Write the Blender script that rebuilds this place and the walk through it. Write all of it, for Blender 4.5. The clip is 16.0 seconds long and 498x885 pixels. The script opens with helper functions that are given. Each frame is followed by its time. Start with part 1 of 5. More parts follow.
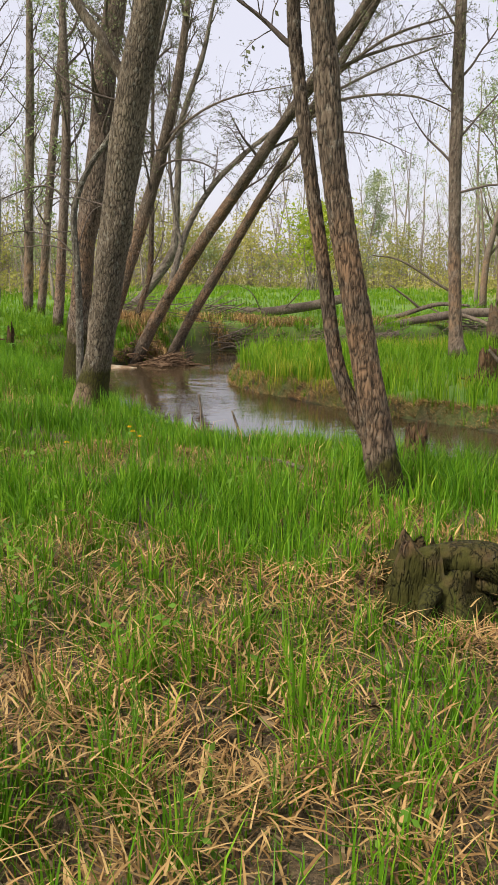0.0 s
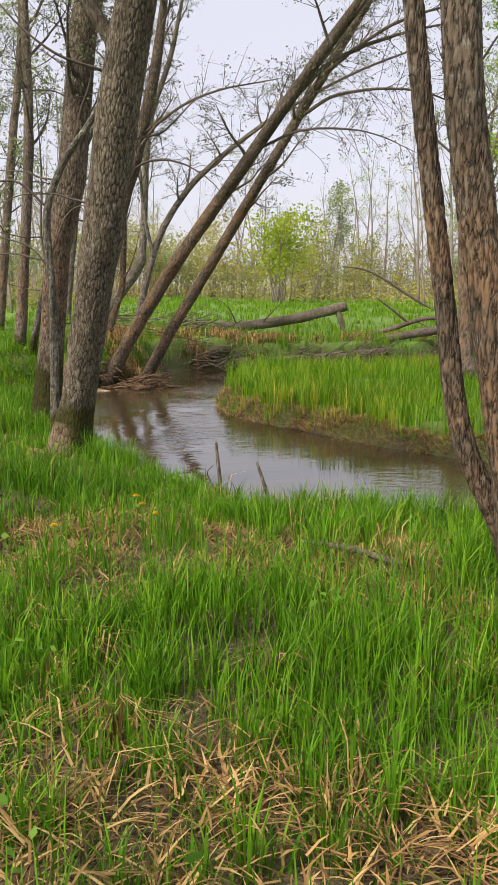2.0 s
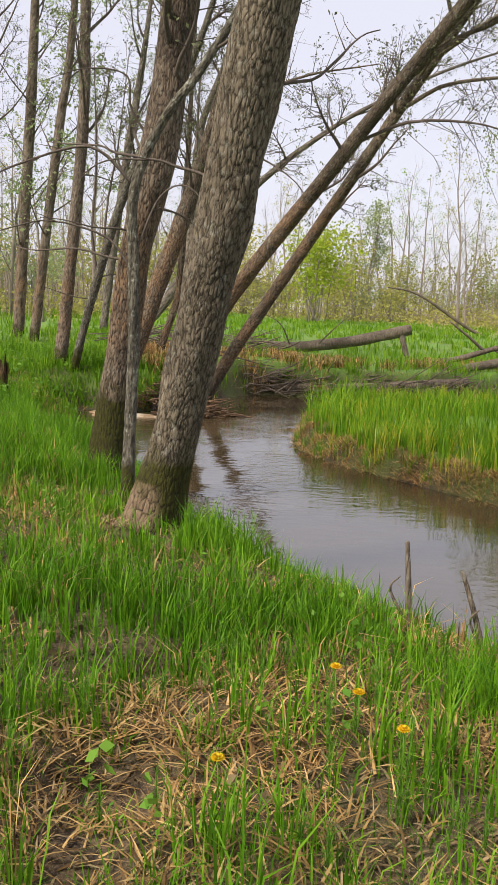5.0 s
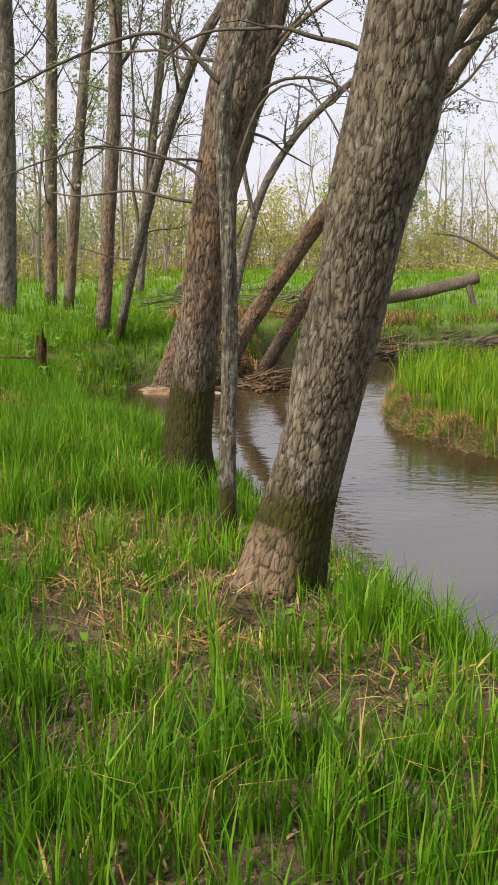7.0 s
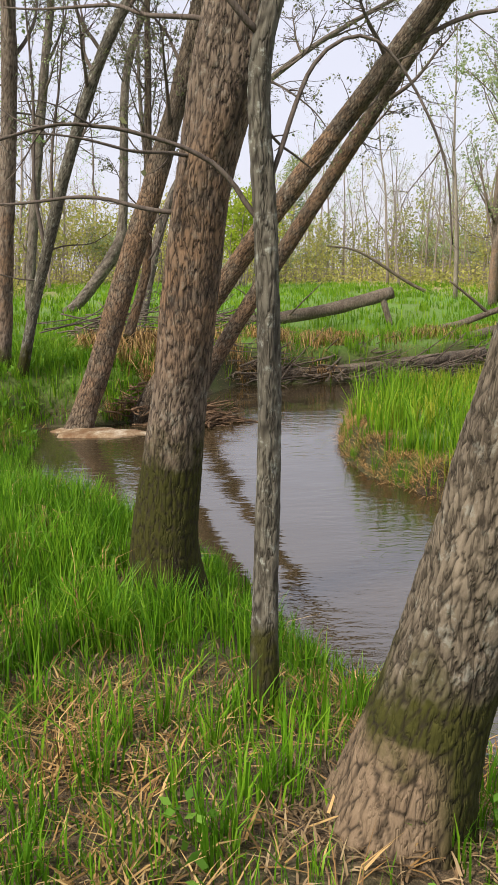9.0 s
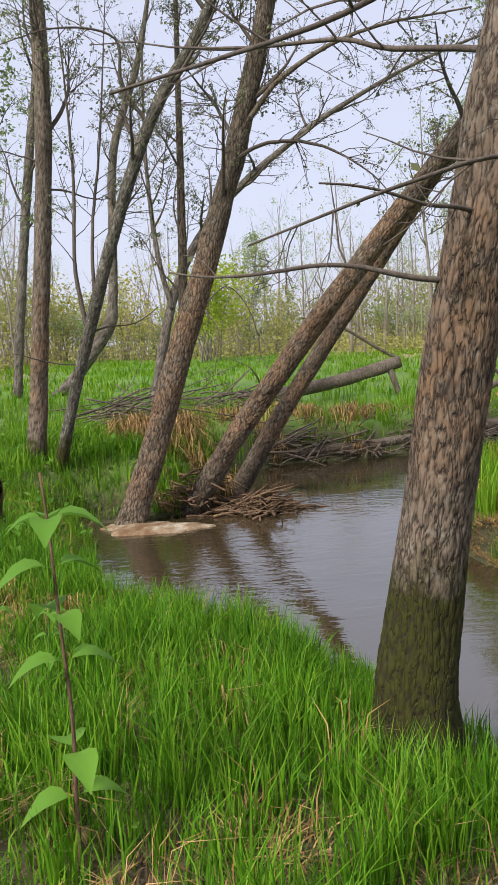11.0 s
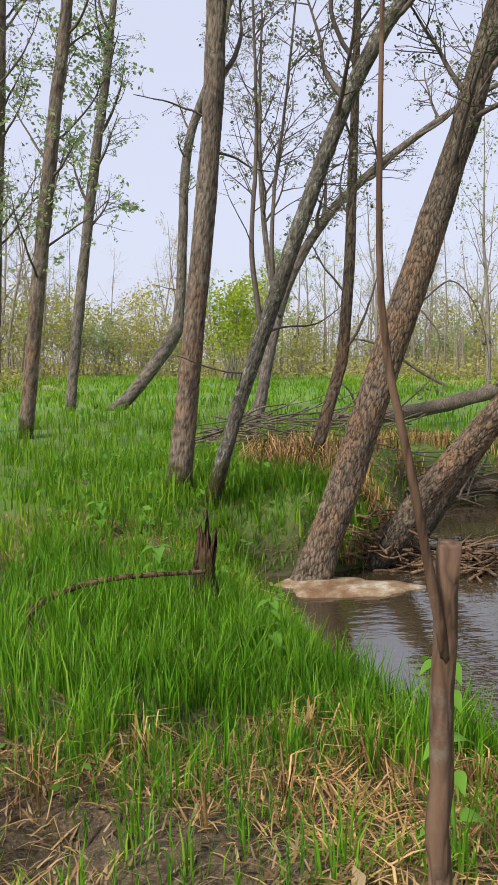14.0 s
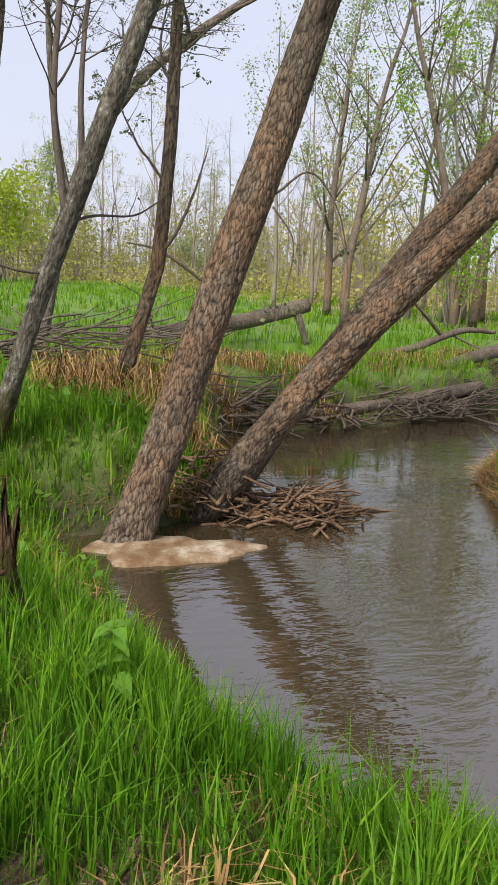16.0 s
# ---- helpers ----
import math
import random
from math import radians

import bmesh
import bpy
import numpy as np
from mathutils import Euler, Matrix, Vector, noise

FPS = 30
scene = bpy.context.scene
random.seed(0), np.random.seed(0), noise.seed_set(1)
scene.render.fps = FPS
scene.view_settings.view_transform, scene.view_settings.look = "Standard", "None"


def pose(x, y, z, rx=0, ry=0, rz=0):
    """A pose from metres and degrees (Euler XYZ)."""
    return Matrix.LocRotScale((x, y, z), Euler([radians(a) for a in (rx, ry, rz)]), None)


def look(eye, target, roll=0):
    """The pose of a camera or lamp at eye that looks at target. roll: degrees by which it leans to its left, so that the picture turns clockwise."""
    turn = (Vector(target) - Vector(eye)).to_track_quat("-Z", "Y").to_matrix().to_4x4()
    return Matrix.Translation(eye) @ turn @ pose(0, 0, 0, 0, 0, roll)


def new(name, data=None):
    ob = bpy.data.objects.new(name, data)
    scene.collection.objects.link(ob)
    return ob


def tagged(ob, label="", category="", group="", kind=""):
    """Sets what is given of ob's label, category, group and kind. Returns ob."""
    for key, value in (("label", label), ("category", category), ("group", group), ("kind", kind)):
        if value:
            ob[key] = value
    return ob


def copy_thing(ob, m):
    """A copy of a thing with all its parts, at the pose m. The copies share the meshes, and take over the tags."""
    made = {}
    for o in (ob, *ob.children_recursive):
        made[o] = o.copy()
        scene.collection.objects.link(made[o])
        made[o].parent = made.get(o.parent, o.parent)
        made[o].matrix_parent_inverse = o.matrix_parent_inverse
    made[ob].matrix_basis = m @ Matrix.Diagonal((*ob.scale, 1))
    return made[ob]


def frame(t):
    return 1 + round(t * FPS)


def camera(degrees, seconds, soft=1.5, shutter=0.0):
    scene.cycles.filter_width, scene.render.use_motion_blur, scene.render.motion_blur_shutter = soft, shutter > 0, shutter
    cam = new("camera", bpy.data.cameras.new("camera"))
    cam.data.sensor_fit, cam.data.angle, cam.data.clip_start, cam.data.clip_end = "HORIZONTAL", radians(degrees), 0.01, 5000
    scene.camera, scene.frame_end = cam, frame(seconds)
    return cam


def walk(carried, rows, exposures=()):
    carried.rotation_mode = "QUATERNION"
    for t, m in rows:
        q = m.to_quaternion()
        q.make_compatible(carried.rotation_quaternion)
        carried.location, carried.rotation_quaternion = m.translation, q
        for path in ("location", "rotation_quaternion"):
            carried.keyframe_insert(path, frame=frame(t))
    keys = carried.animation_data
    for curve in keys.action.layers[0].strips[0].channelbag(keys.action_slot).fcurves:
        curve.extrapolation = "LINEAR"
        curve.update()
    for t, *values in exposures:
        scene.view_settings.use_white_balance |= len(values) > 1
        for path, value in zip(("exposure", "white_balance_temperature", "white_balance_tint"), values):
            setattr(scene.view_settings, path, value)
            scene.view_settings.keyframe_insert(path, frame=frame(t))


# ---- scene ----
cam = camera(34.0, 16.0)
PATH = [
    (0, (-0.078, 0.878, 1.303), (-0.131, 2.836, 0.898), 0.2),
    (0.5, (-0.195, 1.238, 1.342), (-0.202, 3.197, 0.939), 0.1),
    (1, (-0.371, 1.609, 1.354), (-0.354, 3.569, 0.957), -0.1),
    (1.5, (-0.489, 1.975, 1.324), (-0.438, 3.935, 0.928), -0.0),
    (1.9, (-0.582, 2.352, 1.333), (-0.525, 4.315, 0.954), 0.3),
    (2, (-0.609, 2.426, 1.328), (-0.561, 4.389, 0.949), 0.2),
    (2.5, (-0.834, 2.836, 1.314), (-0.803, 4.812, 1.006), 0.5),
    (3, (-0.977, 3.204, 1.309), (-0.98, 5.182, 1.015), 0.0),
    (3.5, (-1.16, 3.737, 1.266), (-1.241, 5.713, 0.972), 1.7),
    (3.7, (-1.207, 3.862, 1.282), (-1.289, 5.837, 0.974), 2.4),
    (5.8, (-1.67, 5.021, 1.272), (-1.638, 6.989, 0.917), 2.0),
    (6, (-1.757, 5.231, 1.258), (-1.757, 7.197, 0.89), 1.1),
    (6.5, (-1.893, 5.609, 1.269), (-1.932, 7.562, 0.841), 0.9),
    (7, (-1.981, 6.008, 1.252), (-2.049, 7.957, 0.808), -0.2),
    (7.5, (-2.16, 6.369, 1.242), (-2.225, 8.318, 0.798), -0.4),
    (8, (-2.4, 6.748, 1.29), (-2.4, 8.702, 0.864), -0.4),
    (8.2, (-2.442, 6.839, 1.286), (-2.395, 8.792, 0.858), -0.3),
    (10.3, (-3.13, 8.062, 1.435), (-2.799, 10.013, 1.147), -2.1),
    (10.4, (-3.22, 8.06, 1.416), (-2.897, 10.016, 1.147), -2.6),
    (10.5, (-3.324, 8.067, 1.395), (-2.995, 10.023, 1.138), -3.1),
    (11, (-3.637, 8.296, 1.397), (-3.308, 10.253, 1.148), -2.8),
    (11.5, (-3.989, 8.615, 1.479), (-3.645, 10.57, 1.238), -2.7),
    (12, (-4.253, 8.964, 1.409), (-3.884, 10.917, 1.181), -3.7),
    (12.4, (-4.474, 9.264, 1.409), (-4.116, 11.221, 1.199), -6.7),
    (12.5, (-4.53, 9.339, 1.407), (-4.183, 11.297, 1.2), -6.2),
    (13, (-4.823, 9.704, 1.379), (-4.492, 11.667, 1.19), -3.2),
    (13.5, (-5.039, 10.0, 1.387), (-4.677, 11.957, 1.191), -0.4),
    (14, (-5.127, 10.441, 1.327), (-4.782, 12.401, 1.128), -0.5),
    (14.5, (-5.208, 10.801, 1.358), (-4.733, 12.733, 1.151), 0.7),
    (15, (-5.297, 11.172, 1.364), (-4.521, 13.001, 1.135), 2.6),
    (15.5, (-5.209, 11.571, 1.269), (-4.404, 13.375, 0.959), 2.8),
    (16, (-5.071, 11.871, 1.292), (-4.206, 13.628, 0.887), 3.0),
]
walk(cam, [(t, look(e, a, r)) for t, e, a, r in PATH], exposures=[(0, 0.60, 6650, 13), (3, 0.58, 6600, 13), (6, 0.66, 6700, 13), (8, 0.66, 6800, 13), (10.5, 0.52, 6100, 13), (14, 0.48, 6150, 13), (15, 0.36, 6150, 13), (16, 0.52, 6250, 13)])

# ---- light: bright hazy overcast, soft sun from behind and to the left ----
SUN_FROM = Vector((-0.62, -0.5, 0.85)).normalized()
world = bpy.data.worlds.new("sky")
scene.world = world
world.use_nodes = True
wn, wl = world.node_tree.nodes, world.node_tree.links
sky = wn.new("ShaderNodeTexSky")
sky.sky_type, sky.sun_disc = "NISHITA", False
sky.sun_elevation = math.asin(SUN_FROM.z)
sky.sun_rotation = math.atan2(SUN_FROM.x, SUN_FROM.y)
sky.air_density, sky.dust_density, sky.ozone_density = 1.0, 3.0, 1.5
veil = wn.new("ShaderNodeMix")
veil.data_type = "RGBA"
veil.inputs[0].default_value = 0.72
veil.inputs[7].default_value = (8.6, 8.7, 9.7, 1)
wl.new(sky.outputs[0], veil.inputs[6])
wl.new(veil.outputs[2], wn["Background"].inputs[0])
wn["Background"].inputs[1].default_value = 0.077
sun = new("sun", bpy.data.lights.new("sun", "SUN"))
sun.data.energy, sun.data.angle, sun.data.color = 3.3, radians(11), (1.0, 0.93, 0.82)
sun.matrix_world = look(SUN_FROM * 30, (0, 0, 0))


# ---- materials ----
def shader(name):
    m = bpy.data.materials.new(name)
    m.use_nodes = True
    nt = m.node_tree
    return m, nt, nt.nodes["Principled BSDF"]


def node(nt, kind, **values):
    n = nt.nodes.new(kind)
    for key, v in values.items():
        sock = n.inputs[key.replace("_", " ")]
        if hasattr(v, "links"):
            nt.links.new(v, sock)
        else:
            sock.default_value = v
    return n


def coords(nt, scale=(1, 1, 1), space="Object"):
    c = nt.nodes.new("ShaderNodeTexCoord")
    mp = node(nt, "ShaderNodeMapping", Vector=c.outputs[space], Scale=scale)
    return mp.outputs[0]


def speckle(nt, vec, scale, detail=4.0, rough=0.6):
    return node(nt, "ShaderNodeTexNoise", Vector=vec, Scale=scale, Detail=detail, Roughness=rough).outputs[0]


def ramp(nt, fac, stops):
    r = nt.nodes.new("ShaderNodeValToRGB")
    nt.links.new(fac, r.inputs[0])
    while len(r.color_ramp.elements) < len(stops):
        r.color_ramp.elements.new(0.5)
    for e, (p, c) in zip(r.color_ramp.elements, stops):
        e.position = p
        e.color = (*c, 1) if len(c) == 3 else c
    return r.outputs[0]


def blend(nt, fac, a, b, mode="MIX"):
    n = nt.nodes.new("ShaderNodeMix")
    n.data_type, n.blend_type = "RGBA", mode
    for s, v in ((0, fac), (6, a), (7, b)):
        if hasattr(v, "links"):
            nt.links.new(v, n.inputs[s])
        else:
            n.inputs[s].default_value = v if s == 0 else (*v, 1)
    return n.outputs[2]


def arith(nt, op, a, b, clamp=False):
    n = nt.nodes.new("ShaderNodeMath")
    n.operation, n.use_clamp = op, clamp
    for i, v in enumerate((a, b)):
        if hasattr(v, "links"):
            nt.links.new(v, n.inputs[i])
        else:
            n.inputs[i].default_value = v
    return n.outputs[0]


def relief(nt, bsdf, h, strength, dist):
    b = node(nt, "ShaderNodeBump", Strength=strength, Distance=dist, Height=h)
    nt.links.new(b.outputs[0], bsdf.inputs["Normal"])


def grey(v):
    return (v, v, v)


def bark_material(name, dark, mid, light, moss=0.0, rust=None, fissure=14.0, lichen=0.35, deep=0.5, bare=0.0):
    """Bark: long fissures, grey lichen spots, a mossy foot up to about moss metres, a rust-coloured stretch (z0, z1), a foot worn to bare wood."""
    m, nt, bsdf = shader(name)
    v = coords(nt, (1, 1, 0.2))
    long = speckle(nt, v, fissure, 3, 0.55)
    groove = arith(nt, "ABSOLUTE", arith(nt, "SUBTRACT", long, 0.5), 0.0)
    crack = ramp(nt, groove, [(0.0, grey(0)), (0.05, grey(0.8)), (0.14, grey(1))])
    fine = speckle(nt, coords(nt, (1, 1, 0.4)), 46, 6, 0.7)
    broad = speckle(nt, coords(nt), 1.7, 4, 0.6)
    col = blend(nt, ramp(nt, fine, [(0.3, grey(0)), (0.7, grey(1))]), mid, light)
    col = blend(nt, ramp(nt, broad, [(0.35, grey(0)), (0.7, grey(0.7))]), col, dark)
    spots = ramp(nt, speckle(nt, coords(nt), 19, 5, 0.75), [(0.55, grey(0)), (0.63, grey(1))])
    col = blend(nt, arith(nt, "MULTIPLY", spots, lichen), col, (0.36, 0.37, 0.31))
    z = node(nt, "ShaderNodeSeparateXYZ", Vector=coords(nt)).outputs[2]
    if rust:
        up = node(nt, "ShaderNodeMapRange", Value=z, From_Min=rust[0], From_Max=rust[0] + 0.4).outputs[0]
        down = node(nt, "ShaderNodeMapRange", Value=z, From_Min=rust[1], From_Max=rust[1] - 0.4).outputs[0]
        patch = ramp(nt, speckle(nt, coords(nt), 4.5, 5, 0.7), [(0.4, grey(0)), (0.58, grey(1))])
        col = blend(nt, arith(nt, "MULTIPLY", arith(nt, "MULTIPLY", arith(nt, "MULTIPLY", up, down), patch), 0.6), col, (0.29, 0.165, 0.085))
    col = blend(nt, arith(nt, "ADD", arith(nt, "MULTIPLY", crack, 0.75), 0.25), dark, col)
    if moss:
        edge = arith(nt, "ADD", z, arith(nt, "MULTIPLY", arith(nt, "SUBTRACT", speckle(nt, coords(nt), 5, 4), 0.5), 0.7))
        amount = node(nt, "ShaderNodeMapRange", Value=edge, From_Min=moss + 0.04, From_Max=moss - 0.12).outputs[0]
        tint = blend(nt, speckle(nt, coords(nt), 25, 4), (0.018, 0.02, 0.004), (0.075, 0.072, 0.014))
        col = blend(nt, amount, col, tint)
    if bare:
        side = node(nt, "ShaderNodeSeparateXYZ", Vector=coords(nt))
        low = arith(nt, "ADD", side.outputs[2], arith(nt, "MULTIPLY", arith(nt, "SUBTRACT", speckle(nt, coords(nt), 9, 4), 0.5), 0.25))
        low = node(nt, "ShaderNodeMapRange", Value=low, From_Min=bare + 0.03, From_Max=bare - 0.03).outputs[0]
        flank = node(nt, "ShaderNodeMapRange", Value=side.outputs[0], From_Min=0.10, From_Max=0.02).outputs[0]
        wood = blend(nt, speckle(nt, coords(nt, (1, 1, 0.25)), 38, 5, 0.7), (0.09, 0.058, 0.033), (0.32, 0.235, 0.15))
        col = blend(nt, arith(nt, "MULTIPLY", low, flank), col, wood)
    bsdf.inputs["Roughness"].default_value = 0.9
    bsdf.inputs["Specular IOR Level"].default_value = 0.2
    # shade inside the fissures, painted into the bark colour by their depth
    furrow_shade = nt.nodes.new("ShaderNodeAttribute")
    furrow_shade.attribute_name = "furrow_shade"
    col = blend(nt, arith(nt, "MULTIPLY", furrow_shade.outputs["Fac"], 0.92), col, tuple(c * 0.6 for c in dark))
    nt.links.new(col, bsdf.inputs["Base Color"])
    relief(nt, bsdf, arith(nt, "ADD", arith(nt, "MULTIPLY", crack, 1.0), arith(nt, "MULTIPLY", fine, 0.6)), deep, 0.02)
    return m


def leaf_material(name, c1, c2, c3, through_light=0.4, rough=0.5, patch=0.6):
    """Thin leaves or blades: each piece has its own tint, wider patches differ, light shines through."""
    m, nt, bsdf = shader(name)
    geo = nt.nodes.new("ShaderNodeNewGeometry")
    col = ramp(nt, geo.outputs["Random Per Island"], [(0.0, c1), (0.5, c2), (1.0, c3)])
    wide = ramp(nt, speckle(nt, geo.outputs["Position"], patch, 3), [(0.35, (0.72, 0.76, 0.68)), (0.65, (1.12, 1.06, 1.0))])
    col = blend(nt, 1.0, col, wide, "MULTIPLY")
    nt.links.new(col, bsdf.inputs["Base Color"])
    bsdf.inputs["Roughness"].default_value = rough
    bsdf.inputs["Specular IOR Level"].default_value = 0.14
    glow = node(nt, "ShaderNodeBsdfTranslucent", Color=col)
    both = nt.nodes.new("ShaderNodeMixShader")
    both.inputs[0].default_value = through_light
    nt.links.new(bsdf.outputs[0], both.inputs[1])
    nt.links.new(glow.outputs[0], both.inputs[2])
    nt.links.new(both.outputs[0], nt.nodes["Material Output"].inputs[0])
    return m


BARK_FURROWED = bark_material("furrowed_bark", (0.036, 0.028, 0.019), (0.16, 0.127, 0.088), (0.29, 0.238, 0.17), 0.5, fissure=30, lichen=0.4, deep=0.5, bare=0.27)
BARK_MOSSY = bark_material("mossy_bark", (0.045, 0.033, 0.025), (0.17, 0.125, 0.088), (0.28, 0.215, 0.155), 0.78, (0.95, 2.3), 32, 0.3, 0.6)
BARK_LICHEN = bark_material("lichen_bark", (0.045, 0.038, 0.028), (0.14, 0.122, 0.09), (0.26, 0.24, 0.185), 0.3, None, 34, 0.85, 0.5)
BARK_WILLOW = bark_material("willow_bark", (0.04, 0.03, 0.021), (0.165, 0.122, 0.085), (0.30, 0.24, 0.17), 0.0, (0.2, 3.2), 32, 0.3, 0.6)
BARK_LEANING = bark_material("leaning_bark", (0.036, 0.028, 0.02), (0.145, 0.108, 0.074), (0.26, 0.205, 0.145), 0.0, (0.4, 3.5), 34, 0.45, 0.6)
BARK_RED = bark_material("reddish_bark", (0.036, 0.027, 0.019), (0.145, 0.105, 0.072), (0.26, 0.205, 0.145), 0.3, (0.2, 1.9), 34, 0.35, 0.6)
BARK_GREY = bark_material("grey_bark", (0.07, 0.057, 0.045), (0.18, 0.148, 0.115), (0.27, 0.23, 0.185), 0.15, None, 24, 0.5, 0.5)
BARK_POLE = bark_material("pole_bark", (0.07, 0.052, 0.038), (0.19, 0.148, 0.108), (0.27, 0.215, 0.165), 0.25, (0.3, 2.2), 30, 0.35, 0.4)
# bark of the distant woods, with the pale of the haze mixed into its colour
BARK_FAR = bark_material("hazed_far_bark", (0.15, 0.125, 0.10), (0.28, 0.235, 0.185), (0.37, 0.32, 0.26), 0.0, None, 20, 0.2, 0.2)
DEADWOOD = bark_material("deadwood", (0.05, 0.038, 0.028), (0.165, 0.125, 0.088), (0.29, 0.235, 0.175), 0.0, None, 28, 0.3, 0.5)
ROTTEN = bark_material("rotten_wood", (0.025, 0.015, 0.009), (0.10, 0.058, 0.03), (0.22, 0.13, 0.06), 0.0, None, 16, 0.15, 1.0)
SHOOT = bark_material("shoot_bark", (0.06, 0.035, 0.022), (0.17, 0.10, 0.06), (0.26, 0.16, 0.10), 0.0, None, 40, 0.2, 0.2)
STUMPWOOD = bark_material("mossy_rotten_wood", (0.02, 0.013, 0.008), (0.085, 0.052, 0.026), (0.18, 0.11, 0.05), 0.24, None, 20, 0.1, 1.0)
TWIG = bark_material("twig_bark", (0.07, 0.055, 0.045), (0.13, 0.10, 0.08), (0.19, 0.155, 0.125), 0.0, None, 40, 0.1, 0.2)
GRASS = leaf_material("grass_blades", (0.062, 0.17, 0.010), (0.12, 0.31, 0.014), (0.245, 0.44, 0.03), 0.38, 0.45)
MEADOW = leaf_material("meadow_blades", (0.085, 0.21, 0.010), (0.155, 0.33, 0.016), (0.28, 0.43, 0.033), 0.36, 0.5, 0.25)
SEDGE = leaf_material("yellow_sedge", (0.28, 0.38, 0.02), (0.40, 0.46, 0.04), (0.54, 0.48, 0.10), 0.4, 0.5)
STRAW = leaf_material("dead_straw", (0.11, 0.065, 0.03), (0.35, 0.21, 0.08), (0.58, 0.40, 0.18), 0.15, 0.6, 1.2)
LITTER = leaf_material("leaf_litter", (0.09, 0.06, 0.035), (0.21, 0.145, 0.08), (0.38, 0.29, 0.17), 0.1, 0.7, 2.0)
WEED = leaf_material("weed_leaves", (0.10, 0.24, 0.03), (0.15, 0.33, 0.04), (0.22, 0.40, 0.06), 0.4, 0.45)
LEAF_FRESH = leaf_material("fresh_leaves", (0.16, 0.34, 0.02), (0.26, 0.46, 0.03), (0.40, 0.55, 0.06), 0.5, 0.5)
LEAF_YELLOW = leaf_material("yellow_green_leaves", (0.25, 0.36, 0.03), (0.36, 0.47, 0.045), (0.48, 0.54, 0.08), 0.5, 0.5)
LEAF_PALE = leaf_material("pale_leaves", (0.24, 0.32, 0.14), (0.32, 0.41, 0.19), (0.43, 0.49, 0.27), 0.45, 0.6)
LEAF_BUD = leaf_material("leaf_buds", (0.12, 0.14, 0.08), (0.18, 0.20, 0.11), (0.26, 0.28, 0.14), 0.35, 0.6)
# leaves of the far scrub, lightened in colour in place of distance haze
LEAF_OLIVE = leaf_material("hazed_olive_leaves", (0.30, 0.32, 0.08), (0.40, 0.41, 0.11), (0.50, 0.47, 0.17), 0.45, 0.6, 0.08)
DANDELION = leaf_material("dandelion_petals", (0.80, 0.50, 0.01), (0.85, 0.58, 0.02), (0.9, 0.62, 0.03), 0.3, 0.6)

m, nt, bsdf = shader("ground_soil")
SOIL = m
at = nt.nodes.new("ShaderNodeAttribute")
at.attribute_name = "cover"
sep = node(nt, "ShaderNodeSeparateColor", Color=at.outputs[0])
g1 = speckle(nt, coords(nt), 1.3, 5, 0.65)
g2 = speckle(nt, coords(nt), 22, 6, 0.75)
earth = blend(nt, ramp(nt, g2, [(0.35, grey(0)), (0.65, grey(1))]), (0.022, 0.015, 0.009), (0.15, 0.10, 0.05))
g3 = speckle(nt, coords(nt, (1, 1.6, 1)), 75, 5, 0.8)
earth = blend(nt, ramp(nt, g3, [(0.5, grey(0)), (0.62, grey(0.85))]), earth, (0.24, 0.165, 0.09))
earth = blend(nt, ramp(nt, g1, [(0.45, grey(0)), (0.75, grey(0.45))]), earth, (0.07, 0.10, 0.02))
turf = blend(nt, speckle(nt, coords(nt, (1, 1, 1)), 6, 6, 0.75), (0.055, 0.14, 0.012), (0.15, 0.29, 0.022))
turf = blend(nt, ramp(nt, speckle(nt, coords(nt), 0.35, 4), [(0.45, grey(0)), (0.75, grey(0.6))]), turf, (0.18, 0.28, 0.04))
mud = blend(nt, ramp(nt, g2, [(0.35, grey(0)), (0.65, grey(1))]), (0.018, 0.012, 0.008), (0.075, 0.046, 0.026))
wood_floor = blend(nt, speckle(nt, coords(nt), 3, 6, 0.7), (0.18, 0.15, 0.07), (0.36, 0.32, 0.13))
col = blend(nt, sep.outputs[1], earth, turf)
col = blend(nt, sep.outputs[2], col, wood_floor)
col = blend(nt, sep.outputs[0], col, mud)
nt.links.new(col, bsdf.inputs["Base Color"])
bsdf.inputs["Roughness"].default_value = 0.85
relief(nt, bsdf, g2, 0.8, 0.04)

m, nt, bsdf = shader("creek_water")
WATER = m
bsdf.inputs["Base Color"].default_value = (0.115, 0.082, 0.045, 1)
bsdf.inputs["Roughness"].default_value = 0.02
bsdf.inputs["IOR"].default_value = 2.4
flow = node(nt, "ShaderNodeMapping", Vector=coords(nt), Rotation=(0, 0, 0.75), Scale=(1.0, 2.6, 1))
small = speckle(nt, flow.outputs[0], 4.6, 3, 0.55)
slow = speckle(nt, coords(nt), 1.1, 2, 0.5)
calm = ramp(nt, speckle(nt, coords(nt), 0.55, 2), [(0.38, grey(0.15)), (0.62, grey(1))])
murk = blend(nt, speckle(nt, coords(nt), 0.8, 4), (0.03, 0.023, 0.011), (0.065, 0.047, 0.024))
nt.links.new(murk, bsdf.inputs["Base Color"])
relief(nt, bsdf, arith(nt, "ADD", arith(nt, "MULTIPLY", small, calm), slow), 0.17, 0.05)

m, nt, bsdf = shader("dried_foam")
FOAM = m
f1 = speckle(nt, coords(nt), 5, 5, 0.7)
fc = ramp(nt, f1, [(0.40, (0.15, 0.08, 0.032)), (0.54, (0.25, 0.175, 0.10)), (0.68, (0.45, 0.39, 0.29))])
nt.links.new(fc, bsdf.inputs["Base Color"])
bsdf.inputs["Roughness"].default_value = 0.8
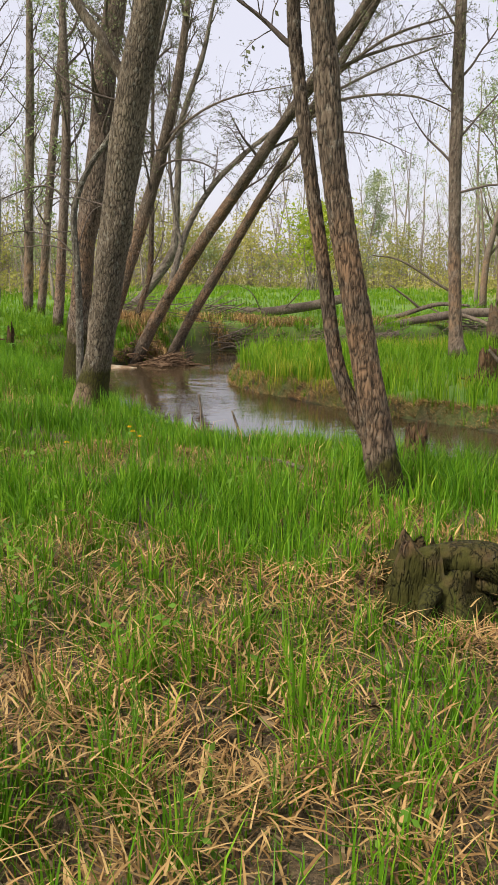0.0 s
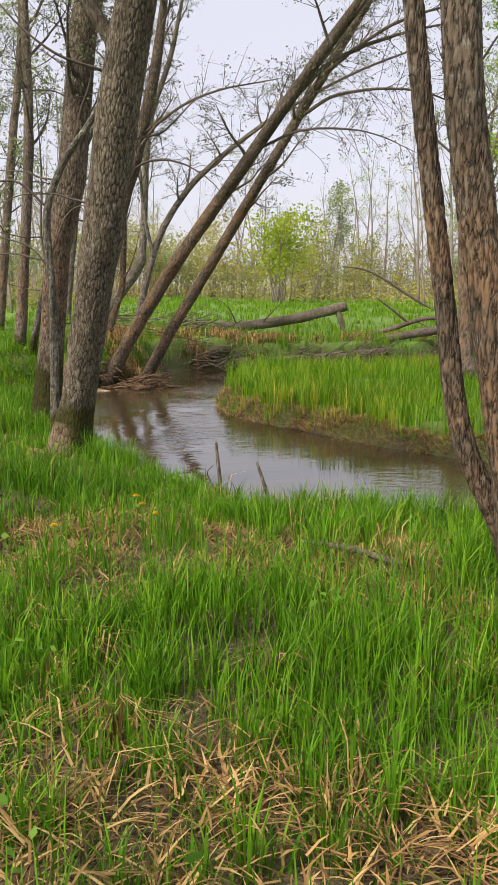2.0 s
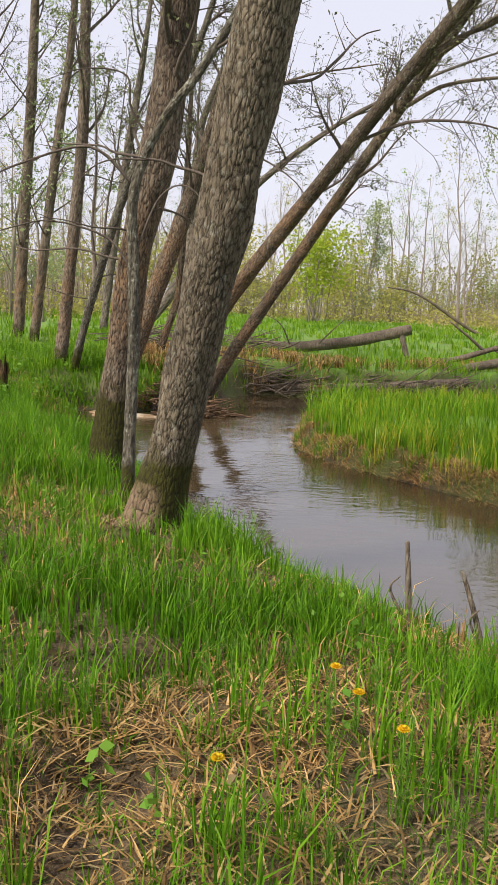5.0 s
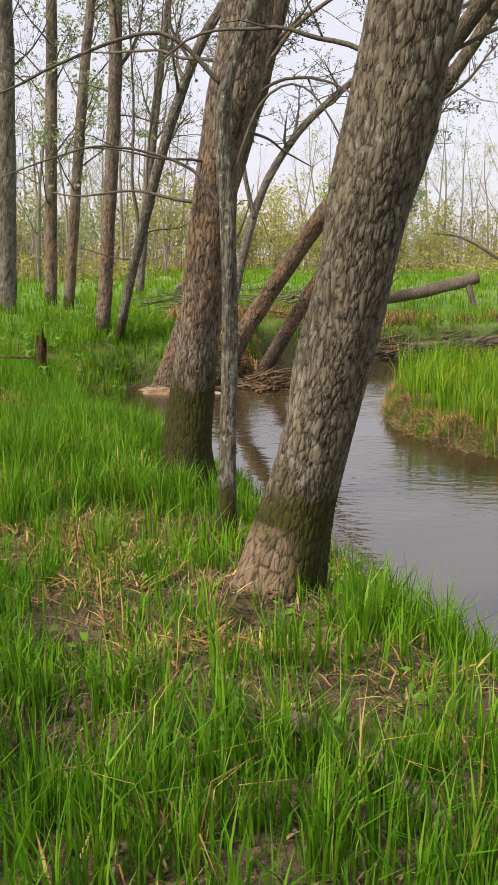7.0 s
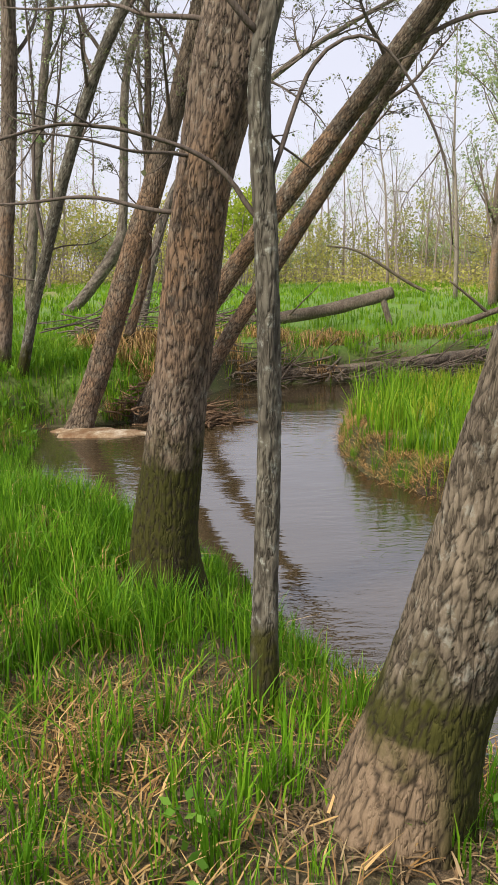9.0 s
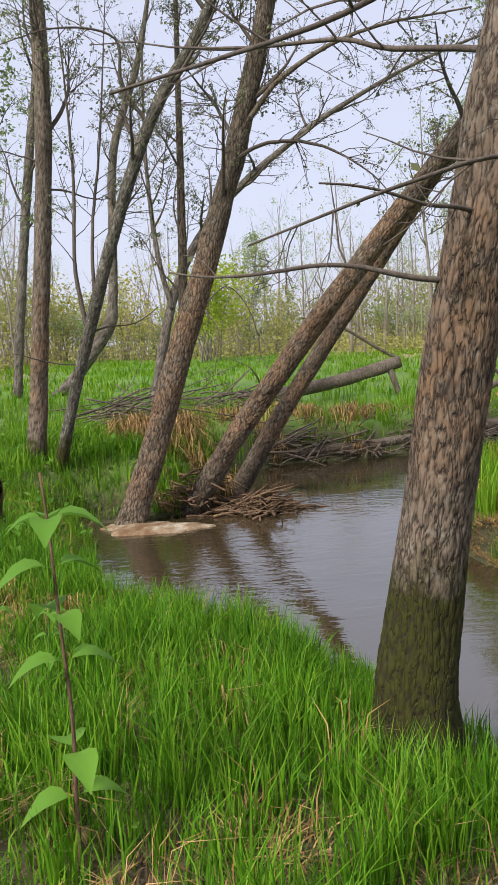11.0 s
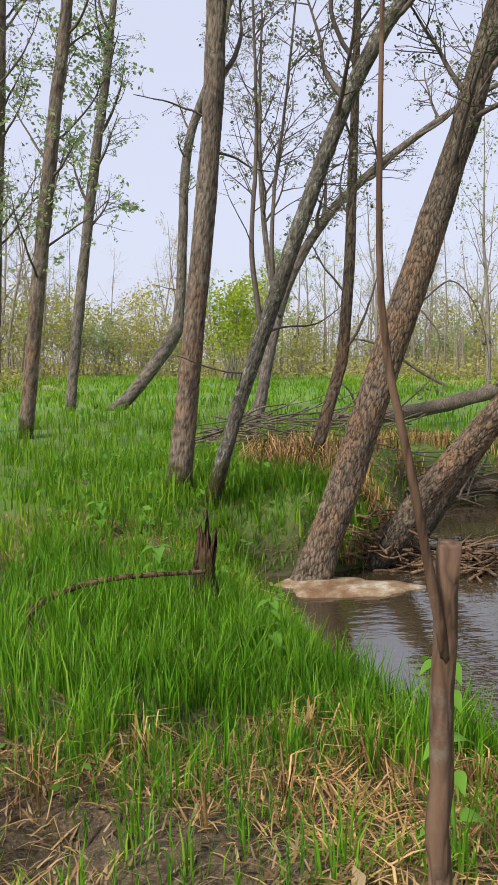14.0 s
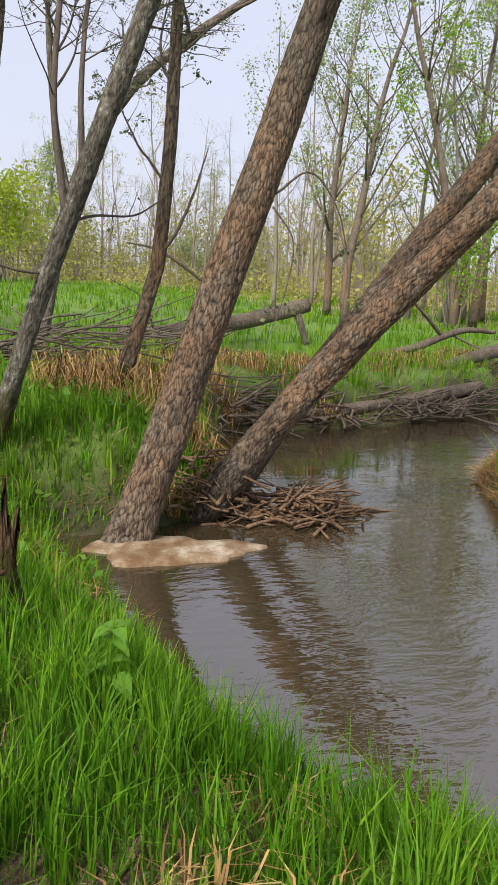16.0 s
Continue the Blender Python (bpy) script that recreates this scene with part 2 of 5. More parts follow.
relief(nt, bsdf, speckle(nt, coords(nt), 40, 5, 0.7), 0.5, 0.01)

m, nt, bsdf = shader("pale_wall")
PALE = m
nt.links.new(blend(nt, speckle(nt, coords(nt), 2.0), (0.6, 0.6, 0.62), (0.78, 0.78, 0.78)), bsdf.inputs["Base Color"])


# ---- geometry helpers ----
rng = np.random.default_rng(7)


def put(name, verts, faces, mat, parent=None, smooth=True):
    """One mesh object out of vertices and one or more arrays of equal-sided faces."""
    me = bpy.data.meshes.new(name)
    verts = np.asarray(verts, np.float32)
    groups = [np.asarray(f, np.int32) for f in (faces if isinstance(faces, list) else [faces])]
    groups = [f for f in groups if len(f)]
    me.vertices.add(len(verts))
    me.vertices.foreach_set("co", verts.ravel())
    flat = np.concatenate([f.ravel() for f in groups])
    sizes = np.concatenate([np.full(len(f), f.shape[1], np.int32) for f in groups])
    me.loops.add(len(flat))
    me.polygons.add(len(sizes))
    me.polygons.foreach_set("loop_start", np.concatenate([[0], np.cumsum(sizes)[:-1]]).astype(np.int32))
    me.polygons.foreach_set("vertices", flat)
    me.polygons.foreach_set("use_smooth", np.full(len(sizes), smooth))
    me.update(calc_edges=True)
    me.materials.append(mat)
    ob = new(name, me)
    if parent:
        ob.parent = parent
    return ob


def thing(name, at, label, category, group="", kind=""):
    ob = new(name)
    ob.empty_display_size = 0.1
    ob.location = at
    return tagged(ob, label, category, group, kind)


def hash2(ix, iy, seed=0):
    h = (ix * 374761393 + iy * 668265263 + seed * 974634777) & 0xFFFFFFFF
    h = ((h ^ (h >> 13)) * 1274126177) & 0xFFFFFFFF
    return ((h ^ (h >> 16)) & 0xFFFF) / 65535.0


def soft_noise(x, y, scale, seed=0):
    """Smooth value noise from 0 to 1 with features about scale metres wide."""
    x, y = np.asarray(x) / scale, np.asarray(y) / scale
    ix, iy = np.floor(x).astype(np.int64), np.floor(y).astype(np.int64)
    fx, fy = x - ix, y - iy
    fx, fy = fx * fx * (3 - 2 * fx), fy * fy * (3 - 2 * fy)
    a, b = hash2(ix, iy, seed), hash2(ix + 1, iy, seed)
    c, d = hash2(ix, iy + 1, seed), hash2(ix + 1, iy + 1, seed)
    return (a * (1 - fx) + b * fx) * (1 - fy) + (c * (1 - fx) + d * fx) * fy


def ease(a, b, x):
    u = np.clip((x - a) / (b - a), 0, 1)
    return u * u * (3 - 2 * u)


def spline(ctrl, n):
    """Catmull-Rom through control rows of any width."""
    c = np.asarray(ctrl, float)
    if len(c) == 2:
        u = np.linspace(0, 1, n)[:, None]
        return c[0] * (1 - u) + c[1] * u
    c = np.vstack([2 * c[0] - c[1], c, 2 * c[-1] - c[-2]])
    seg = np.linalg.norm(np.diff(c[1:-1, :3], axis=0), axis=1)
    s = np.concatenate([[0], np.cumsum(seg)])
    u = np.linspace(0, s[-1], n)
    k = np.clip(np.searchsorted(s, u, side="right") - 1, 0, len(seg) - 1)
    f = ((u - s[k]) / seg[k])[:, None]
    p0, p1, p2, p3 = c[k], c[k + 1], c[k + 2], c[k + 3]
    return 0.5 * (2 * p1 + (p2 - p0) * f + (2 * p0 - 5 * p1 + 4 * p2 - p3) * f ** 2 + (3 * p1 - p0 - 3 * p2 + p3) * f ** 3)


def ridges(u, v, around, seed):
    """Cellular ridges, periodic in u: 0 in the cracks, 1 on the plates."""
    iu, iv = np.floor(u).astype(np.int64), np.floor(v).astype(np.int64)
    best = np.full(u.shape, 9.0)
    second = np.full(u.shape, 9.0)
    for du in (-1, 0, 1):
        for dv in (-1, 0, 1):
            cu, cv = iu + du, iv + dv
            w = np.mod(cu, around)
            px, py = cu + hash2(w, cv, seed), cv + hash2(w, cv, seed + 5)
            d = np.hypot(u - px, v - py)
            second = np.where(d < best, best, np.minimum(second, d))
            best = np.minimum(best, d)
    return np.clip((second - best) * 4.2, 0, 1)


RIDGE = [None]


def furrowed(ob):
    """Hands the depth of the newest tube's fissures to its mesh, for the shade painted into them."""
    a = ob.data.attributes.new("furrow_shade", "FLOAT", "POINT")
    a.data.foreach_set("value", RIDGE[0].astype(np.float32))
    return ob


def tube(path, sides, bark=0.0, seed=0, plate=0.035, lump=0.0, flare=0):
    """Tapered tube along rows of x, y, z, radius; bark: depth of the fissures; lump: unevenness; flare: root ribs at the foot."""
    p, r = path[:, :3], np.maximum(path[:, 3], 0.0008)
    t = np.gradient(p, axis=0)
    t /= np.linalg.norm(t, axis=1)[:, None] + 1e-9
    ref = np.array([0.0, 0, 1]) if abs(t[0, 2]) < 0.8 else np.array([1.0, 0, 0])
    n = np.empty_like(t)
    n[0] = np.cross(t[0], ref)
    n[0] /= np.linalg.norm(n[0])
    for i in range(1, len(t)):
        w = n[i - 1] - t[i] * (n[i - 1] @ t[i])
        n[i] = w / (np.linalg.norm(w) + 1e-9)
    b = np.cross(t, n)
    a = np.arange(sides) * (2 * np.pi / sides)
    rr = np.repeat(r[:, None], sides, 1)
    s = np.concatenate([[0], np.cumsum(np.linalg.norm(np.diff(p, axis=0), axis=1))])
    if lump:
        rr = rr * (1 + lump * (soft_noise(np.cos(a)[None] * 1.3 + 7, s[:, None] * 3 + np.sin(a)[None] * 1.3, 1.0, seed) - 0.5) * 2)
    if flare:
        foot = np.exp(-s / 0.22)[:, None]
        rr = rr * (1 + foot * 0.28 * np.cos(flare * a[None] + seed + s[:, None] * 2))
    if bark:
        around = max(6, int(round(2 * np.pi * np.median(r) / plate)))
        u = np.repeat((a / (2 * np.pi) * around)[None], len(s), 0)
        u = u + 0.35 * (soft_noise(u * 0 + np.cos(a)[None] * 2, s[:, None] * 9 + np.sin(a)[None] * 2, 1.0, seed + 3) - 0.5)
        v = np.repeat(s[:, None] / (plate * 3.4), sides, 1) + 0.5 * soft_noise(u * 0.9, s[:, None] * 14 + u * 0, 1.0, seed + 9)
        rough = soft_noise(np.cos(a)[None] * r[:, None] * 160, s[:, None] * 110 + np.sin(a)[None] * r[:, None] * 160, 1.0, seed + 4) - 0.5
        plates = ridges(u, v, around, seed)
        rr = rr + bark * (plates - 0.6 + 0.55 * rough)
        # 1 deep in the cracks, where the bark colour is darkened as shade
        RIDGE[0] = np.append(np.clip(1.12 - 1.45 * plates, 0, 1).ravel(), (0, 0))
    v = p[:, None] + rr[:, :, None] * (np.cos(a)[None, :, None] * n[:, None] + np.sin(a)[None, :, None] * b[:, None])
    verts = v.reshape(-1, 3)
    i, j = np.meshgrid(np.arange(len(p) - 1), np.arange(sides), indexing="ij")
    k = (j + 1) % sides
    quads = np.stack([i * sides + j, i * sides + k, (i + 1) * sides + k, (i + 1) * sides + j], -1).reshape(-1, 4)
    caps = []
    verts = np.vstack([verts, p[:1], p[-1:]])
    c0, c1 = len(verts) - 2, len(verts) - 1
    jj, kk = np.arange(sides), (np.arange(sides) + 1) % sides
    caps = np.concatenate([np.stack([kk, jj, np.full(sides, c0)], 1), np.stack([(len(p) - 1) * sides + jj, (len(p) - 1) * sides + kk, np.full(sides, c1)], 1)])
    return verts, quads, caps


class Pile:
    """Collects many pieces for one mesh."""

    def __init__(self):
        self.v, self.q, self.t, self.n = [], [], [], 0

    def add(self, verts, quads=(), tris=()):
        self.v.append(verts)
        if len(quads):
            self.q.append(np.asarray(quads) + self.n)
        if len(tris):
            self.t.append(np.asarray(tris) + self.n)
        self.n += len(verts)
        return self

    def make(self, name, mat, parent=None, smooth=True):
        groups = []
        if self.q:
            groups.append(np.concatenate(self.q))
        if self.t:
            groups.append(np.concatenate(self.t))
        return put(name, np.concatenate(self.v), groups, mat, parent, smooth)


def leaf_quads(at, size, r, droop=0.3):
    """Small pointed leaves at the given places, each a folded pair of triangles and a quad."""
    n = len(at)
    h = r.uniform(0, 2 * np.pi, n)
    tilt = r.uniform(-0.9, 0.6, n) - droop
    L = size * r.uniform(0.6, 1.3, n)
    d = np.stack([np.cos(h) * np.cos(tilt), np.sin(h) * np.cos(tilt), np.sin(tilt)], 1)
    side = np.cross(d, r.normal(size=(n, 3)))
    side /= np.linalg.norm(side, axis=1)[:, None] + 1e-9
    w = (L * r.uniform(0.22, 0.38, n))[:, None]
    L = L[:, None]
    v = np.stack([at, at + d * L * 0.45 + side * w, at + d * L, at + d * L * 0.45 - side * w], 1).reshape(-1, 3)
    k = np.arange(n)[:, None] * 4
    return v, np.concatenate([k, k + 1, k + 2, k + 3], 1)


def rambling(start, way, length, radius, r, n=7, wander=0.25, lift=0.1, tip=0.25):
    """A wandering branch: rows of x, y, z, radius."""
    p, d = np.array(start, float), np.array(way, float)
    d /= np.linalg.norm(d)
    rows = [[*p, radius]]
    for i in range(1, n):
        d = d + r.normal(size=3) * wander * 0.5 + np.array([0, 0, lift])
        d /= np.linalg.norm(d)
        p = p + d * length / (n - 1)
        rows.append([*p, radius * (1 - (1 - tip) * i / (n - 1))])
    return np.array(rows)


def twigs_on(path, count, length, radius, r, pile, ends, depth=2, lift=0.06, spread=0.9, start=0.15, sides=3, rows=6):
    """Side twigs along a branch, and twigs on those; collects the tips."""
    t = np.gradient(path[:, :3], axis=0)
    for _ in range(count):
        f = r.uniform(start, 1.0) ** 0.8
        i = min(int(f * (len(path) - 1)), len(path) - 2)
        u = f * (len(path) - 1) - i
        base = path[i] * (1 - u) + path[i + 1] * u
        along = t[i] / (np.linalg.norm(t[i]) + 1e-9)
        side = np.cross(along, r.normal(size=3))
        side /= np.linalg.norm(side) + 1e-9
        way = along * r.uniform(0.3, 0.9) + side * spread
        L = length * r.uniform(0.45, 1.2) * (1.1 - 0.5 * f)
        w = rambling(base[:3], way, L, min(radius, base[3] * 0.7), r, rows, 0.28, lift, 0.35)
        pile.add(*tube(w, sides)[:2])
        ends.append(w[-1, :3])
        ends.append(w[rows // 2, :3])
        if depth > 1:
            twigs_on(w, r.integers(2, 5), L * 0.5, radius * 0.55, r, pile, ends, depth - 1, lift, spread, 0.2, sides, max(3, rows - 1))

# ---- the creek and the ground ----
LEVEL = -0.47
NEAR_BANK = [(14, 1.5), (9, 3.2), (5, 5.0), (3, 6.1), (1.9, 7.0), (1.15, 7.7), (0.5, 8.2), (-0.1, 8.3), (-0.65, 8.75), (-1.1, 9.3), (-1.45, 10.1), (-1.75, 10.7),
             (-2.05, 11.5), (-2.4, 12.4), (-3.0, 13.2), (-3.5, 13.7), (-3.8, 14.4), (-3.85, 15.3), (-3.88, 16.2), (-4.1, 16.7), (-3.95, 16.95), (-3.7, 17.03), (-3.5, 17.0)]
FAR_BANK = [(-3.5, 17.0), (-2.8, 17.1), (-2.3, 17.6), (-2.2, 18.3), (-1.7, 19.5), (-1.1, 20.1), (-0.2, 20.0), (1.0, 20.1), (2.6, 20.6), (4, 21.3), (7, 24.6), (12, 28), (20, 30)]
ISLAND = [(20, 27), (12, 25.2), (8, 22.5), (5, 19.6), (3, 18.7), (1, 18.2), (0, 17.4), (-0.5, 16.4), (-0.8, 15.0), (-0.7, 14.0), (-0.25, 13.2), (0.3, 12.5), (1.1, 11.5), (1.7, 10.95), (2.5, 10.2), (5, 8.3), (9, 6.6), (14, 5)]
near_line, far_line, island_line = (spline([(x, y, 0) for x, y in b], 70)[:, :2] for b in (NEAR_BANK, FAR_BANK, ISLAND))
shore = np.vstack([near_line, far_line, island_line])


def nearest(x, y, line, closed=False):
    """Distance from each point to a polyline."""
    a, b = line[:-1], line[1:]
    if closed:
        a, b = line, np.roll(line, -1, 0)
    best = np.full(np.shape(x), 1e9)
    for (ax, ay), (bx, by) in zip(a, b):
        dx, dy = bx - ax, by - ay
        u = np.clip(((x - ax) * dx + (y - ay) * dy) / (dx * dx + dy * dy + 1e-12), 0, 1)
        best = np.minimum(best, (x - ax - u * dx) ** 2 + (y - ay - u * dy) ** 2)
    return np.sqrt(best)


def in_water(x, y):
    inside = np.zeros(np.shape(x), bool)
    a, b = shore, np.roll(shore, -1, 0)
    for (ax, ay), (bx, by) in zip(a, b):
        if ay != by:
            inside ^= ((ay > y) != (by > y)) & (x < (bx - ax) * (y - ay) / (by - ay) + ax)
    return inside


HOLLOWS = [(-1.9, 5.95, 0.3), (-1.75, 6.4, 0.2), (-1.72, 8.0, 0.17), (-2.62, 8.45, 0.16), (-2.5, 7.8, 0.18), (-0.16, 2.9, 0.15), (-0.6, 2.5, 0.2), (-5.3, 12.6, 0.2), (-0.5, 5.2, 0.18), (-1.7, 7.1, 0.15),
           (0.55, 3.85, 0.24), (0.85, 3.8, 0.24), (-1.98, 8.75, 0.2), (-5.0, 12.1, 0.25), (-4.75, 13.3, 0.2)]


def hollow(x, y):
    """Trampled and washed-out hollows in the turf: 1 at their middle."""
    return np.max([ease(rad * 1.5, rad * 0.4, np.hypot(x - hx, y - hy)) for hx, hy, rad in HOLLOWS], axis=0)


FEET = [(-1.98, 9.1, 0.36), (-2.57, 11.1, 0.3), (0.64, 5.45, 0.25), (-2.24, 9.93, 0.16), (0.55, 4.0, 0.3)]


def footing(x, y):
    """How much the turf thins round the feet of the trees."""
    return np.max([ease(rad * 1.5, rad * 0.7, np.hypot(x - hx, y - hy)) for hx, hy, rad in FEET], axis=0)


def ground_at(x, y):
    """Height of the ground, distance to the water (negative in it) and whether a point lies on the island side."""
    x, y = np.asarray(x, float), np.asarray(y, float)
    dn, di, df = nearest(x, y, near_line), nearest(x, y, island_line), nearest(x, y, far_line)
    d = np.minimum(np.minimum(dn, di), df)
    wet = in_water(x, y)
    d = np.where(wet, -d, d)
    island = (di < dn) & (di <= df)
    far = (df < dn) & (df < di)
    top = 0.02 + 0.12 * (soft_noise(x, y, 1.7, 1) - 0.5) + 0.06 * (soft_noise(x, y, 0.45, 2) - 0.5)
    top = top + 0.18 * ease(15.5, 20, y) * ease(0.5, -3, x) + 0.1 * ease(30, 80, y)
    top = top - 0.17 * ease(1.9, 0.35, dn) * ease(16.6, 15.6, y)
    top = np.where(island, top - 0.23, top)
    top = top - hollow(x, y) * 0.13
    run = np.where(island, 0.2, np.where(far, 0.5, 0.75)) * (0.75 + 0.5 * soft_noise(x, y, 0.8, 3))
    bank = LEVEL + (top - LEVEL) * ease(-0.02, 1, d / run)
    bank = bank + np.where((d > 0) & (d < 0.5), 0.11 * (soft_noise(x, y, 0.2, 4) - 0.5), 0)
    bed = LEVEL - np.clip(-d * 0.8, 0, 0.5)
    return np.where(wet, bed, bank), d, island, far


def stretch(lo, hi, fine_lo, fine_hi, step, growth=1.16):
    mid = np.arange(fine_lo, fine_hi, step)
    out = [mid]
    for sign, edge, end in ((1, mid[-1], hi), (-1, mid[0], lo)):
        s, p, row = step, edge, []
        while sign * p < sign * end:
            s *= growth
            p += sign * s
            row.append(p)
        out.append(row)
    return np.sort(np.concatenate(out))


gx, gy = stretch(-900, 900, -8, 6, 0.11), stretch(-300, 1500, 0.5, 23, 0.11)
X, Y = np.meshgrid(gx, gy)
Z, D, ISL, FARSIDE = ground_at(X, Y)
idx = np.arange(X.size).reshape(X.shape)
cells = np.stack([idx[:-1, :-1], idx[:-1, 1:], idx[1:, 1:], idx[1:, :-1]], -1).reshape(-1, 4)
ground = put("ground", np.stack([X, Y, Z], -1).reshape(-1, 3), cells, SOIL)
tagged(ground, "damp creek-side ground of turf, straw thatch and mud", "ground", kind="structure")
mudness = np.clip(1.9 - np.maximum(D, 0) / np.where(ISL, 0.19, 0.24), 0, 1) * (0.6 + 0.4 * soft_noise(X, Y, 0.3, 9))
mudness = np.maximum(mudness, 0.2 * hollow(X, Y))
turfness = np.clip(ease(1.5, 6, nearest(X, Y, np.array([(0.6, -5.0), (-0.3, 1.5), (-1.2, 3.8), (-2.1, 6.3), (-3.6, 8.3), (-5.2, 11.5), (-4.6, 13.0)]))) * (0.55 + 0.75 * soft_noise(X, Y, 1.2, 11)), 0, 1)
woods = np.clip(ease(72, 82, Y + 4 * soft_noise(X, Y, 9, 13)) + ease(36, 46, Y) * ease(-5, -9, X) + ease(9, 14, X) * ease(24, 34, Y), 0, 1)
attr = ground.data.color_attributes.new("cover", "FLOAT_COLOR", "POINT")
attr.data.foreach_set("color", np.stack([mudness, turfness, woods, np.ones_like(X)], -1).astype(np.float32).ravel())

wx, wy = np.meshgrid(np.linspace(-5, 22, 110), np.linspace(1, 32, 126))
wz = LEVEL + 0.004 * (soft_noise(wx, wy, 0.5, 21) - 0.5)
wi = np.arange(wx.size).reshape(wx.shape)
cx, cy = (wx[:-1, :-1] + wx[1:, 1:]) / 2, (wy[:-1, :-1] + wy[1:, 1:]) / 2
keep = ground_at(cx, cy)[1] < 0.45
wq = np.stack([wi[:-1, :-1], wi[:-1, 1:], wi[1:, 1:], wi[1:, :-1]], -1)[keep]
tagged(put("water", np.stack([wx, wy, wz], -1).reshape(-1, 3), wq, WATER), "muddy brown creek water with gentle ripples reflecting the sky", "creek", kind="structure")


def foot(x, y):
    return float(ground_at(np.array([x]), np.array([y]))[0][0])


# ---- trees ----
def tree(ctrl, mat, label, sides=24, step=0.06, bark=0.006, plate=0.035, flare=0, seed=1, limbs=(), crown=(), twig_mat=TWIG, leaves=None,
         leaf_size=0.036, stems=(), lump=0.08, name="tree", group="trees along the creek", dead=()):
    """A tree with a fitted trunk, further stems, named limbs, free limbs (crown: start share, count, length, radius, twigs) and leaves."""
    r = np.random.default_rng(seed)
    c = np.array(ctrl, float)
    base = c[0, :3].copy()
    base[2] = foot(base[0], base[1])
    top = thing(name, base, label, "tree", group)
    c[:, :3] -= base
    long = np.sum(np.linalg.norm(np.diff(c[:, :3], axis=0), axis=1))
    path = spline(c, max(8, int(long / step)))
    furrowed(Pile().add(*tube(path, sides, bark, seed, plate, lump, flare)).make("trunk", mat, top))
    twigs, ends = Pile(), []
    limb_paths = []
    for s in stems:
        q = np.array(s, float)
        q[:, :3] -= base
        q = spline(q, max(8, int(np.sum(np.linalg.norm(np.diff(q[:, :3], axis=0), axis=1)) / step)))
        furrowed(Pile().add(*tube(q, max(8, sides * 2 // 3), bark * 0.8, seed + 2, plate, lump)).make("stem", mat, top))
        limb_paths.append(q)
    for s in limbs:
        q = np.array(s[0], float)
        q[:, :3] -= base
        q = spline(q, 26)
        if s[1]:
            q[:, 3] *= np.linspace(0.72, 0.5, 26)
        q[1:-1, :3] += r.normal(size=(24, 3)) * q[1:-1, 3:] * 0.12
        Pile().add(*tube(q, 8, 0, seed, lump=0.12)).make("branch", twig_mat if q[0, 3] < 0.03 else mat, top)
        if s[1]:
            twigs_on(q, int(s[1] * 1.5), s[2], 0.0065, r, twigs, ends, 3, s[3] if len(s) > 3 else 0.02, rows=5)
    for start, count, length, radius, n in crown:
        for src in [path] + limb_paths[: len(stems)]:
            for k in range(count):
                f = start + (0.97 - start) * (k + r.uniform(0, 0.9)) / count
                i = min(int(f * (len(src) - 1)), len(src) - 2)
                h = r.uniform(0, 2 * np.pi)
                along = src[i + 1, :3] - src[i, :3]
                along /= np.linalg.norm(along)
                way = along * 0.7 + np.array([np.cos(h), np.sin(h), 0.1]) * 0.8
                w = rambling(src[i, :3], way, length * r.uniform(0.5, 1.2) * (1.15 - 0.6 * f), min(radius, src[i, 3] * 0.5), r, 9, 0.22, 0.07, 0.2)
                Pile().add(*tube(spline(w, 16), 6)).make("branch", twig_mat, top)
                twigs_on(w, n + 3, length * 0.4, radius * 0.26, r, twigs, ends, 3, 0.05, rows=5)
    for f, h, L, rad in dead:
        i = min(int(f * (len(path) - 1)), len(path) - 2)
        w = rambling(path[i, :3], (np.cos(h), np.sin(h), 0.25), L, rad, r, 9, 0.3, 0.0, 0.3)
        Pile().add(*tube(spline(w, 18), 6)).make("dead_branch", twig_mat, top)
        twigs_on(w, 3, L * 0.35, rad * 0.4, r, twigs, ends, 1, 0.0)
    if twigs.n:
        tagged(twigs.make("twig_spray", twig_mat, top), kind="stuff")
    if leaves and ends:
        e = np.array(ends)[r.uniform(size=len(ends)) < 0.55]
        e = e + r.normal(size=e.shape) * leaf_size * 0.5
        tagged(put("foliage", *leaf_quads(e, leaf_size, r), leaves, top), kind="stuff")
    return top


